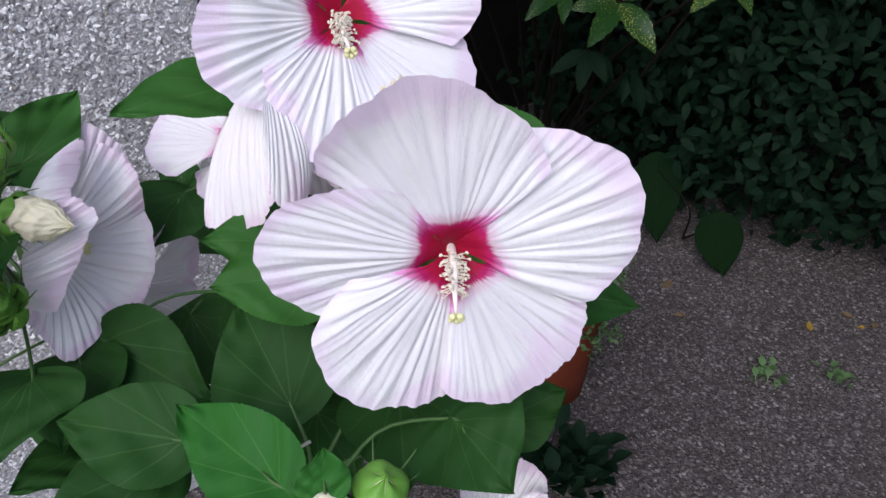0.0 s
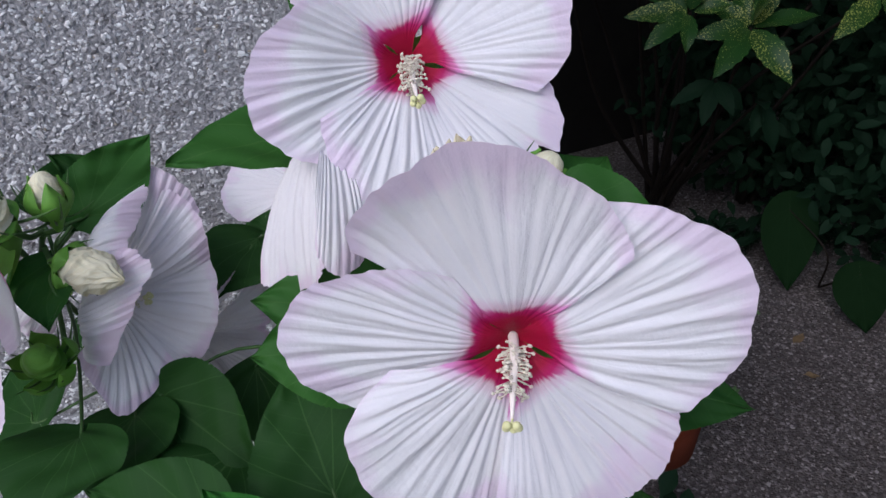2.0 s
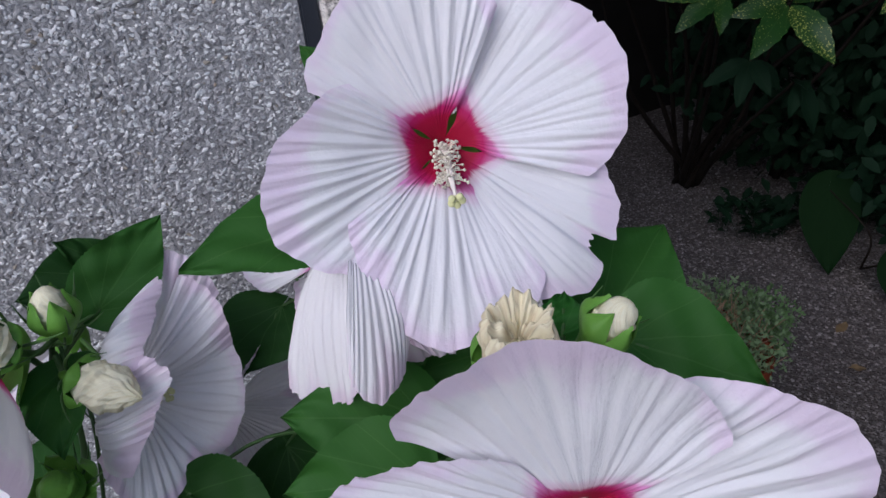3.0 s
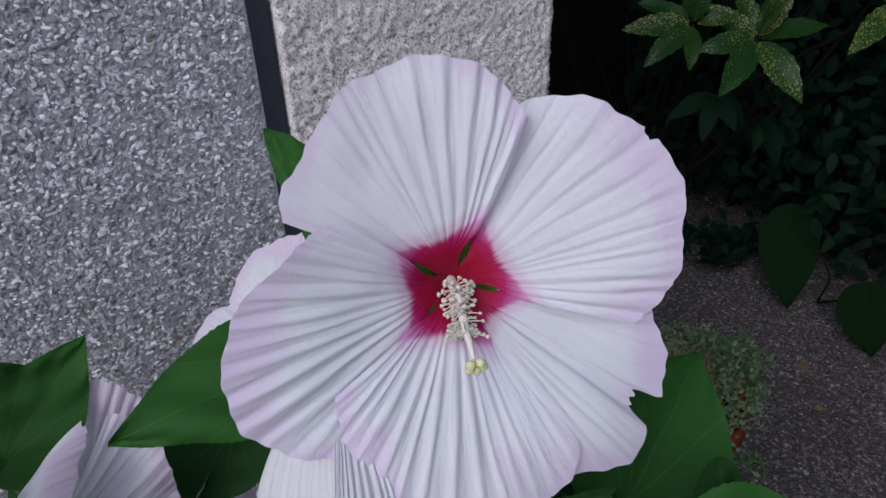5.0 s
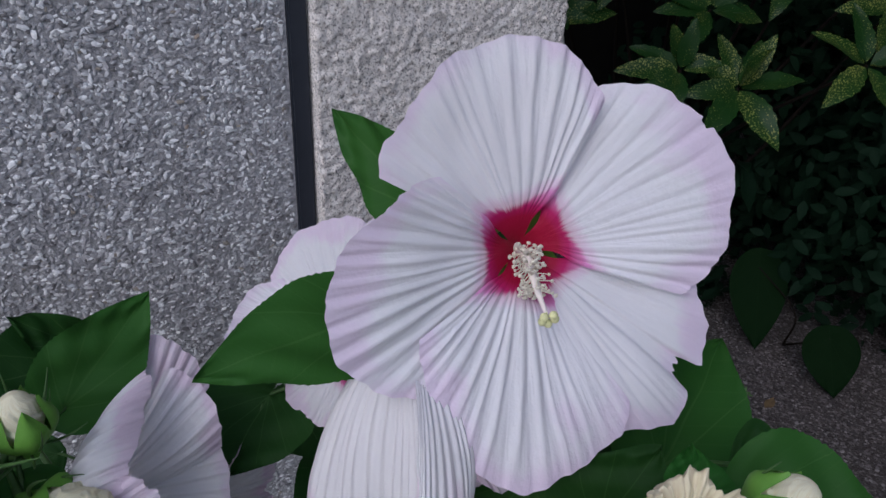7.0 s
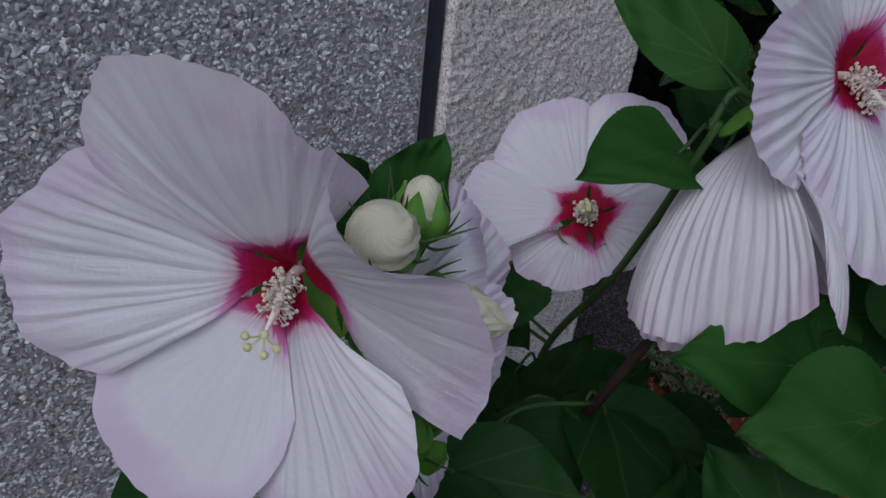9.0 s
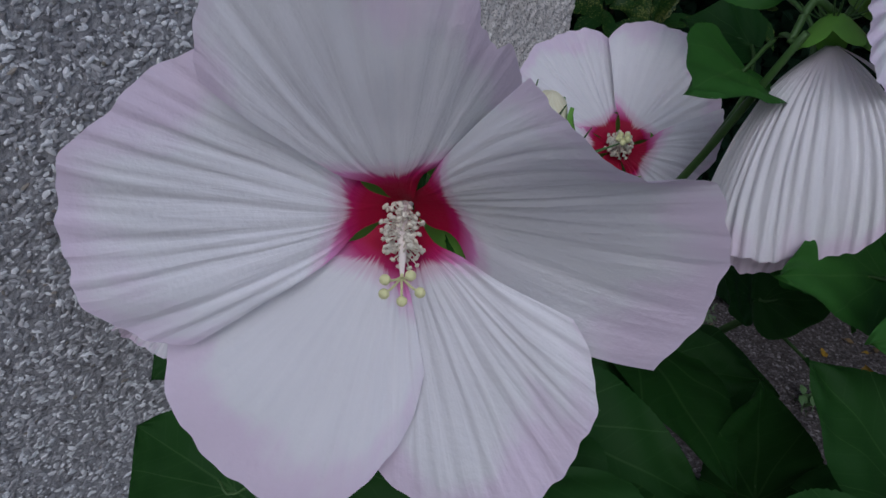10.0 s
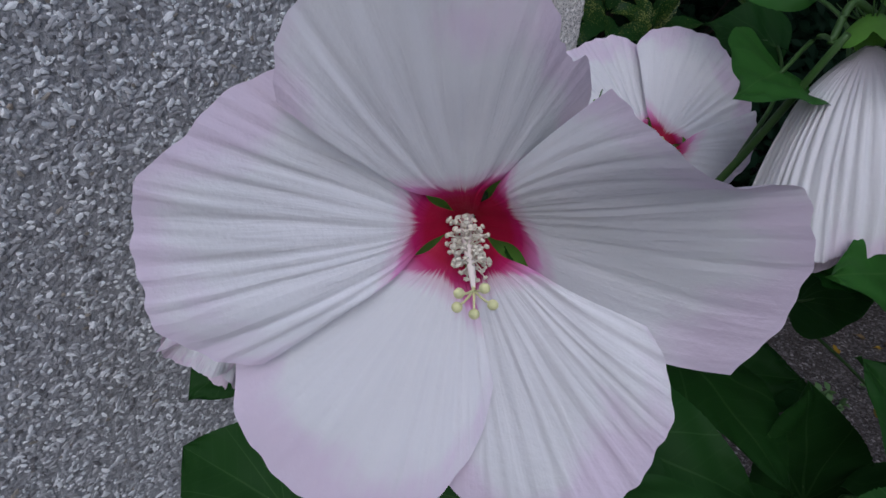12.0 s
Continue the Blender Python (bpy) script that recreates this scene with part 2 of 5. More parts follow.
def plain(name, colour, rough=0.6, spec=0.3, scale=60.0, spread=0.25, relief=0.25, depth=0.001, share=0.0):
    m, nt, b = material(name, rough, spec)
    n = noise_tex(nt, scale, 5)
    info = nt.nodes.new("ShaderNodeObjectInfo")
    lo, hi = tuple(c * (1 - spread) for c in colour), tuple(min(1, c * (1 + spread)) for c in colour)
    col = mixed(nt, n, lo, hi)
    col = mixed(nt, maths(nt, "MULTIPLY", info.outputs["Random"], 0.3), col, lo)
    nt.links.new(col, b.inputs["Base Color"])
    if share:
        thin(nt, b, col, share, bump(nt, b, noise_tex(nt, scale * 5, 3), relief, depth))
    else:
        bump(nt, b, noise_tex(nt, scale * 5, 3), relief, depth)
    return m


def chip_material(name, stops, rough=0.55, scale=300.0):
    """Stone chips, each of one tone."""
    m, nt, b = material(name, rough, 0.35)
    geo = nt.nodes.new("ShaderNodeNewGeometry")
    tone = ramp(nt, geo.outputs["Random Per Island"], stops, "CONSTANT")
    n = noise_tex(nt, scale, 3)
    nt.links.new(mixed(nt, maths(nt, "MULTIPLY", n, 0.3), tone, (0.3, 0.3, 0.3), "MULTIPLY"), b.inputs["Base Color"])
    bump(nt, b, n, 0.3, 0.0006)
    return m


PETAL = petal_material("petal", eye=0.25, through_share=0.28)
PETAL_SMALL_EYE = petal_material("petal_small_eye", eye=0.20, through_share=0.28)
PETAL_BACK = petal_material("petal_closing", white=(0.88, 0.86, 0.87), pink=(0.80, 0.63, 0.77), eye=0.0, through_share=0.34)
LEAF = leaf_material("hibiscus_leaf", (0.0140, 0.051, 0.0078), (0.0180, 0.064, 0.0100), (0.06, 0.13, 0.035), 0.62, 0.15, None, 0.14)
FRESH = leaf_material("fresh_leaf", (0.026, 0.092, 0.013), (0.032, 0.105, 0.016), (0.07, 0.15, 0.035), 0.6, 0.16, None, 0.15)
YOUNG = leaf_material("young_leaf", (0.022, 0.105, 0.013), (0.032, 0.125, 0.017), (0.08, 0.19, 0.045), 0.6, 0.18, None, 0.15)
AUCUBA = leaf_material("spotted_leaf", (0.012, 0.040, 0.008), (0.017, 0.052, 0.010), (0.03, 0.07, 0.015), 0.40, 0.10, (0.24, 0.26, 0.06), 0.16)
# shrub green cut to near-black: the corner's deep shade is in the colour
DEEP_SHADE_LEAF = leaf_material("deep_shade_leaf", (0.0045, 0.0135, 0.0065), (0.007, 0.019, 0.009), (0.012, 0.024, 0.012), 0.65, 0.03, None, 0.05)
WEED = leaf_material("weed_leaf", (0.062, 0.115, 0.036), (0.082, 0.145, 0.05), (0.07, 0.14, 0.05), 0.6, 0.15)
DRY = plain("dry_leaf", (0.13, 0.09, 0.045), 0.8, 0.15, 90, 0.5, 0.4, 0.002)
YELLOW = leaf_material("yellow_leaf", (0.26, 0.16, 0.015), (0.32, 0.20, 0.03), (0.30, 0.10, 0.03))
# stem colour cut to near-black so branches sink into the corner's shade
SHADED_BARK = plain("shaded_bark", (0.012, 0.009, 0.007), 0.85, 0.1, 90, 0.4, 0.4, 0.002)
STEM = plain("green_stem", (0.055, 0.115, 0.028), 0.5, 0.3, 80, 0.35)
BARK = plain("brown_stem", (0.040, 0.024, 0.019), 0.75, 0.2, 90, 0.5, 0.5, 0.002)
CALYX = plain("calyx", (0.15, 0.34, 0.045), 0.5, 0.3, 70, 0.3, 0.3, 0.001, 0.2)


def bud_material(name, light, dark):
    m, nt, b = material(name, 0.6, 0.25)
    u, v = uv_parts(nt)
    comb = nt.nodes.new("ShaderNodeCombineXYZ")
    nt.links.new(maths(nt, "MULTIPLY", u, 3.0), comb.inputs[0])
    nt.links.new(maths(nt, "MULTIPLY", v, 34.0), comb.inputs[1])
    st = node(nt, "ShaderNodeTexNoise", Scale=1.0, Detail=5.0, Roughness=0.65)
    nt.links.new(comb.outputs[0], st.inputs["Vector"])
    col = ramp(nt, st.outputs["Fac"], [(0.3, dark), (0.55, light)])
    nt.links.new(col, b.inputs["Base Color"])
    thin(nt, b, col, 0.25, bump(nt, b, st.outputs["Fac"], 0.35, 0.0012))
    return m


BUD = bud_material("rolled_petal", (0.92, 0.88, 0.66), (0.80, 0.72, 0.45))
SPENT = bud_material("withered_petal", (0.86, 0.80, 0.58), (0.66, 0.54, 0.36))
STONECROP = leaf_material("stonecrop_leaf", (0.10, 0.155, 0.07), (0.13, 0.185, 0.09), (0.11, 0.17, 0.08), 0.6, 0.15)
TWIG = plain("brown_twig", (0.24, 0.16, 0.10), 0.8, 0.15, 90, 0.45)
DRYTWIG = plain("dry_twig", (0.42, 0.38, 0.33), 0.8, 0.15, 90, 0.25)
COLUMN = plain("column", (0.86, 0.77, 0.70), 0.5, 0.3, 200, 0.1)
ANTHER = plain("anther", (0.88, 0.78, 0.64), 0.8, 0.1, 900, 0.25, 0.6, 0.0008)
STIGMA = plain("stigma", (0.74, 0.73, 0.38), 0.7, 0.15, 700, 0.15, 0.5, 0.0006)
METAL = plain("joint_strip", (0.028, 0.032, 0.042), 0.5, 0.35, 30, 0.3, 0.15, 0.0008)
TERRACOTTA = plain("terracotta", (0.11, 0.024, 0.010), 0.8, 0.12, 25, 0.35, 0.4, 0.002)
SOIL = plain("soil", (0.035, 0.026, 0.02), 0.95, 0.1, 70, 0.5, 0.8, 0.006)
# near-black that stands in for deep shade on the added walls and slab
SHADE_BLACK = plain("shade_black", (0.012, 0.011, 0.010), 0.8, 0.15, 12, 0.5, 0.3, 0.002)
CHIPS = chip_material("wall_chips", [(0.0, (0.22, 0.21, 0.212)), (0.11, (0.36, 0.352, 0.358)), (0.28, (0.49, 0.48, 0.488)), (0.52, (0.60, 0.59, 0.598)), (0.70, (0.78, 0.775, 0.78)), (0.79, (0.95, 0.95, 0.95)), (0.985, (0.36, 0.32, 0.27))])


def big_chip_material():
    m, nt, b = material("pale_chip", 0.55, 0.35)
    info = nt.nodes.new("ShaderNodeObjectInfo")
    tone = ramp(nt, info.outputs["Random"], [(0.0, (0.36, 0.36, 0.365)), (0.3, (0.62, 0.62, 0.62)), (0.6, (0.82, 0.82, 0.81)), (0.94, (0.40, 0.33, 0.26))], "CONSTANT")
    n = noise_tex(nt, 2.5, 3)
    nt.links.new(mixed(nt, maths(nt, "MULTIPLY", n, 0.3), tone, (0.3, 0.3, 0.3), "MULTIPLY"), b.inputs["Base Color"])
    bump(nt, b, n, 0.3, 0.0006)
    return m


BIG_CHIP = big_chip_material()
PEBBLES = chip_material("ground_stones", [(0.0, (0.042, 0.036, 0.035)), (0.3, (0.062, 0.053, 0.051)), (0.55, (0.090, 0.078, 0.076)), (0.75, (0.126, 0.112, 0.109)), (0.92, (0.21, 0.192, 0.187))], 0.75)


def mortar_material():
    m, nt, b = material("aggregate_mortar", 0.85, 0.2)
    n1, n2 = noise_tex(nt, 240.0, 4), noise_tex(nt, 5.0, 3)
    col = ramp(nt, n1, [(0.3, (0.27, 0.265, 0.272)), (0.7, (0.52, 0.512, 0.522))])
    col = mixed(nt, maths(nt, "MULTIPLY", n2, 0.5), col, (0.23, 0.225, 0.22))
    nt.links.new(col, b.inputs["Base Color"])
    bump(nt, b, n1, 0.8, 0.003)
    return m


def granite_material():
    m, nt, b = material("rough_granite", 0.85, 0.2)
    n1, n2, n3 = noise_tex(nt, 360.0, 5, "Object", 0.72), noise_tex(nt, 210.0, 4), noise_tex(nt, 7.0, 3)
    col = ramp(nt, n1, [(0.395, (0.13, 0.112, 0.102)), (0.445, (0.58, 0.54, 0.505)), (0.50, (0.90, 0.83, 0.77)), (0.57, (0.97, 0.92, 0.87))])
    col = mixed(nt, maths(nt, "MULTIPLY", ramp(nt, n2, [(0.52, (0, 0, 0)), (0.7, (1, 1, 1))]), 0.45), col, (0.56, 0.48, 0.41))
    col = mixed(nt, maths(nt, "MULTIPLY", n3, 0.3), col, (0.60, 0.57, 0.545))
    nt.links.new(col, b.inputs["Base Color"])
    bump(nt, b, n2, 0.5, 0.0022, bump(nt, None, n1, 0.7, 0.002))
    return m


def ground_material():
    m, nt, b = material("fine_gravel_ground", 0.92, 0.12)
    tc = nt.nodes.new("ShaderNodeTexCoord")
    vo = node(nt, "ShaderNodeTexVoronoi", Scale=210.0)
    nt.links.new(tc.outputs["Object"], vo.inputs["Vector"])
    sep = nt.nodes.new("ShaderNodeSeparateColor")
    nt.links.new(vo.outputs["Color"], sep.inputs[0])
    col = ramp(nt, sep.outputs[0], [(0.0, (0.036, 0.032, 0.030)), (0.5, (0.066, 0.056, 0.053)), (0.85, (0.102, 0.089, 0.086)), (1.0, (0.22, 0.20, 0.192))])
    n2 = noise_tex(nt, 4.0, 4)
    col = mixed(nt, maths(nt, "MULTIPLY", ramp(nt, n2, [(0.4, (0, 0, 0)), (0.7, (1, 1, 1))]), 0.4), col, (0.049, 0.041, 0.036))
    nt.links.new(col, b.inputs["Base Color"])
    bump(nt, b, vo.outputs["Distance"], 0.7, 0.004)
    return m


MORTAR, GRANITE, GROUND = mortar_material(), granite_material(), ground_material()


# ---- the setting ----
def block(x0, x1, y0, y1, z0, z1, bevel=0.0):
    bm = bmesh.new()
    bmesh.ops.create_cube(bm, size=1.0)
    for v in bm.verts:
        v.co = Vector(((x0 + x1) / 2 + v.co.x * (x1 - x0), (y0 + y1) / 2 + v.co.y * (y1 - y0), (z0 + z1) / 2 + v.co.z * (z1 - z0)))
    if bevel:
        bmesh.ops.bevel(bm, geom=bm.edges[:], offset=bevel, segments=2, affect="EDGES")
    return bm


def scatter_chips(count, place, sizes, flat, seed, stretch=(0.9, 1.7), lay=None):
    """Many small stones in one mesh; place(rng, n) gives centres and two in-plane axes and a normal."""
    rng = np.random.RandomState(seed)
    v, f = ICO1
    c, ax, ay, an = place(rng, count)
    size = rng.uniform(sizes[0], sizes[1], count) * rng.uniform(0.6, 1.1, count)
    turn = rng.uniform(0, 2 * math.pi, count) if lay is None else rng.normal(0.0, lay, count)
    long = rng.uniform(stretch[0], stretch[1], count)
    verts = np.empty((count, len(v), 3))
    jig = rng.uniform(0.78, 1.22, (count, len(v), 1))
    w = v[None] * jig
    x = w[:, :, 0] * (size * long)[:, None]
    y = w[:, :, 1] * size[:, None]
    z = w[:, :, 2] * (size * flat)[:, None]
    cs, sn = np.cos(turn)[:, None], np.sin(turn)[:, None]
    xx, yy = cs * x - sn * y, sn * x + cs * y
    tilt = rng.uniform(-0.35, 0.35, (count, 1))
    z = z + tilt * xx
    verts = c[:, None, :] + xx[..., None] * ax + yy[..., None] * ay + z[..., None] * an
    faces = (f[None] + (np.arange(count) * len(v))[:, None, None]).reshape(-1, 3)
    return verts.reshape(-1, 3), faces


WALL_Y, STRIP_X0, STRIP_X1, PILLAR_X0, PILLAR_X1, PILLAR_Y = 0.922, 0.3620, 0.3830, 0.3860, 0.723, 0.907

ground = tagged(part("ground", block(-40, 40, -40, 40, -0.3, 0.0), GROUND), "brown-grey ground of fine trodden gravel", "ground", kind="structure")

wall = tagged(part("wall_aggregate", block(-3.0, STRIP_X0, WALL_Y, WALL_Y + 0.16, 0.0, 2.3), MORTAR), "grey exposed-aggregate wall panel set with white stone chips", "wall", kind="structure")


def on_wall(rng, n):
    c = np.stack([rng.uniform(-0.48, STRIP_X0 - 0.004, n), np.full(n, WALL_Y) - rng.uniform(0.0, 0.0012, n), rng.uniform(0.12, 1.06, n)], 1)
    return c, np.array((1.0, 0, 0)), np.array((0, 0, 1.0)), np.array((0, -1.0, 0))


v, f = scatter_chips(68000, on_wall, (0.0010, 0.0025), 0.30, 3, (1.1, 2.4), 0.8)
chips = part("stone_chips", mesh_from("stone_chips", v, f, False), CHIPS, wall, "white and grey stone chips bedded in mortar")
chips["kind"] = "stuff"

strip = tagged(part("joint_strip", block(STRIP_X0 + 0.0005, STRIP_X1, WALL_Y - 0.004, WALL_Y + 0.1, 0.0, 2.3, 0.002), METAL), "dark grey joint strip between panel and pillar", "trim", kind="structure")


def pillar_mesh():
    """A rough-hewn stone: front and right face as displaced sheets on one body."""
    nz, path = 210, []
    for s in np.linspace(0, 1, 96):
        path.append((PILLAR_X0 + s * (PILLAR_X1 - 0.010 - PILLAR_X0), PILLAR_Y, 0.0, -1.0))
    for a in np.linspace(15, 75, 4):
        path.append((PILLAR_X1 - 0.010 + 0.010 * math.sin(radians(a)), PILLAR_Y + 0.010 - 0.010 * math.cos(radians(a)), math.sin(radians(a)), -math.cos(radians(a))))
    for s in np.linspace(0.01, 0.30, 60):
        path.append((PILLAR_X1, PILLAR_Y + s, 1.0, 0.0))
    path += [(PILLAR_X0, PILLAR_Y + 0.30, 0.0, 1.0)]
    zs = np.concatenate([np.linspace(0, 0.55, 30)[:-1], np.linspace(0.55, 1.05, nz - 40), np.linspace(1.05, 2.4, 12)[1:]])
    verts = []
    for z in zs:
        for x, y, nx, ny in path:
            p = Vector((x * 170, y * 170, z * 170))
            d = 0.0030 * noise.noise(p) + 0.0022 * noise.noise(p * 1.9) + 0.0016 * noise.noise(p * 0.25)
            verts.append((x + nx * d, y + ny * d, z))
    n = len(path)
    faces = grid_faces(len(zs), n, True)
    top = len(verts) - n
    faces.append(tuple(range(top, top + n)))
    return mesh_from("pillar", verts, faces)


pillar = tagged(part("pillar", pillar_mesh(), GRANITE), "pale rough-hewn granite gate pillar", "pillar", kind="structure")

# plain closing walls, added
# the back wall fills the shaded gap beside the pillar with black
back = tagged(part("wall_back", block(0.6, 3.0, 1.96, 2.11, 0.0, 4.5), SHADE_BLACK), "near-black wall standing in for the dark gap behind the shrubs", "wall", kind="structure")
# the right wall is out of view, added to hold back sky light
right = tagged(part("wall_right", block(3.0, 3.15, -1.6, 2.11, 0.0, 4.5), SHADE_BLACK), "unseen near-black wall added beyond the shrubs to block sky", "wall", kind="structure")

# slab out of view, added overhead to keep sky light off the corner
roof = tagged(part("porch_roof", block(0.86, 2.996, -1.3, 1.956, 1.90, 2.02, 0.004), SHADE_BLACK), "unseen dark slab added overhead to shade the corner", "roof", kind="structure")


# ---- the hibiscus: flowers ----
def profile(theta0, theta1, turn, recurve):
    """Radius and height along a petal of length 1, from its opening angles off the axis."""
    s = np.linspace(0, 1, 81)
    th = np.radians(theta0 + (theta1 - theta0) * smooth01(0, turn, s) + recurve * smooth01(0.7, 1.0, s))
    r = np.concatenate([[0], np.cumsum((np.sin(th[1:]) + np.sin(th[:-1])) / 2 * np.diff(s))])
    z = np.concatenate([[0], np.cumsum((np.cos(th[1:]) + np.cos(th[:-1])) / 2 * np.diff(s))])
    k = r[-1]
    return s, th, r / k, z / k


def petal_mesh(lo, hi, lengths, prof, hand, seed, pleat=0.0011, ribs=12, overlap=0.0065, ruffle=0.0018, notch=None, cup=0.0, lift=0.0, warp=None, scallop=0.0, soft=False, claw=0.24, gap=(0.165, 0.085), nu=50, nv=108):
    rng = np.random.RandomState(seed)
    s, th, pr, pz = prof
    v = np.linspace(-1, 1, nv)
    u = np.linspace(0.03, 1, nu)
    mid, half = radians((lo + hi) / 2), radians((hi - lo) / 2)
    if len(lengths) == 3:
        a, b, c = lengths
        reach = np.where(v < 0, b + (a - b) * np.abs(v) ** 2.1, b + (c - b) * np.abs(v) ** 2.1)
    else:
        # a smooth rim through five lengths, from one side edge to the other
        pole = [np.array((x, y)) for x, y in zip((-1, -0.5, 0, 0.5, 1), lengths)]
        rim = bezier(pole, 161)
        reach = np.interp(v, rim[:, 0], rim[:, 1])
    reach = reach * (1 - 0.06 * np.abs(v) ** 9)
    ph = rng.uniform(0, 6.28, 8)
    reach = reach * (1 + 0.011 * np.sin(4.2 * v + ph[0]) + 0.010 * np.sin(9 * v + ph[1]) + 0.007 * np.sin(17 * v + ph[2] + 2 * v * v) + 0.0035 * np.sin(41 * v + ph[3] + 5 * v * v))
    if notch is not None:
        for at, wide, deep in notch:
            x = np.abs(v - (radians(at) - mid) / half) / (radians(wide) / half)
            reach = reach - deep * (1 - smooth01(0.55, 1.0, x)) * (1 + 0.12 * np.sin(v * 90))
    U, V = np.meshgrid(u, v, indexing="ij")
    R = np.broadcast_to(reach, U.shape)
    narrow = 1 - claw * np.exp(-((U * R / 0.1 - gap[0]) / gap[1]) ** 2)
    phi = mid + V * half * narrow
    rr = np.interp(U, s, pr) * R
    zz = np.interp(U, s, pz) * R
    tt = np.interp(U, s, th)
    # pleats that fan out from the base, uneven in width and depth
    steps = rng.uniform(0.45, 1.5, int(ribs))
    knots = -1.02 + 2.04 * np.concatenate([[0], np.cumsum(steps)]) / steps.sum()
    heights = rng.uniform(0.25, 1.35, len(knots))
    wv = V + 0.010 * np.sin(11 * V + 4 * U + ph[4]) + 0.006 * np.sin(31 * V + 9 * U + ph[3])
    rib = np.interp(wv, knots, np.arange(len(knots)))
    tall = np.interp(wv, knots, heights)
    fold = np.cos(2 * math.pi * rib) * tall if soft else (0.5 * (np.abs(np.sin(math.pi * rib)) ** 0.9 * 2 - 1.1) - 0.5 * np.cos(2 * math.pi * rib)) * tall
    fine = np.sin(2 * math.pi * rib * 2.0 + ph[5] + 5 * U) * 0.40 * smooth01(0.35, 0.8, U) + np.sin(2 * math.pi * rib * 3.3 + ph[6] - 7 * U) * 0.24 * smooth01(0.55, 0.95, U)
    depth = pleat * rng.uniform(0.5, 1.0) * smooth01(0.16, 0.6, U) * (0.8 + 0.3 * np.sin(2.3 * V + ph[7])) * (1 - 0.35 * smooth01(0.85, 1, U))
    d = (fold + fine) * depth
    d += 0.0007 * smooth01(0.3, 0.7, U) * np.sin(13 * U + 4 * V + ph[0]) * np.sin(6 * V + ph[7])
    d += hand * overlap * V * smooth01(0.12, 0.6, U)
    d += cup * (V ** 2) * U
    d += lift * smooth01(0.08, 0.4, U) * (1 - 0.75 * smooth01(0.5, 1.0, U))
    if warp is not None:
        sway = bezier([np.array((q, w / 1000)) for q, w in zip((-1, -0.5, 0, 0.5, 1), warp)], 161)
        zz = zz + np.interp(V, sway[:, 0], sway[:, 1]) * smooth01(0.22, 1.0, U)
    rr = rr * (1 - scallop * np.abs(V) ** 3 * smooth01(0.15, 0.6, U))
    d += ruffle * smooth01(0.6, 1, U) * (np.sin(3.1 * V + ph[1]) + 0.5 * np.sin(7.3 * V + ph[2]))
    x = rr - np.cos(tt) * d
    z = zz + np.sin(tt) * d
    verts = np.stack([x * np.cos(phi), x * np.sin(phi), z], -1).reshape(-1, 3)
    uvs = np.stack([U, (V + 1) / 2], -1).reshape(-1, 2)
    return mesh_from("petal", verts, grid_faces(nu, nv), True, uvs, np.stack([U * R / 0.1, (V + 1) / 2], -1).reshape(-1, 2))


def curve_through(points, v):
    """Values at v (-1 to 1) on a smooth line through evenly spaced points."""
    p = np.array([np.asarray(q, dtype=float) for q in points])
    p = np.vstack([2 * p[0] - p[1], p, 2 * p[-1] - p[-2]])
    n = len(p) - 3
    x = np.clip((np.asarray(v) + 1) / 2 * n, 0, n)
    i = np.minimum(x.astype(int), n - 1)
    t = (x - i)[..., None]
    a, b, c, d = p[i], p[i + 1], p[i + 2], p[i + 3]
    return 0.5 * (2 * b + (c - a) * t + (2 * a - 5 * b + 4 * c - d) * t ** 2 + (3 * b - a - 3 * c + d) * t ** 3)


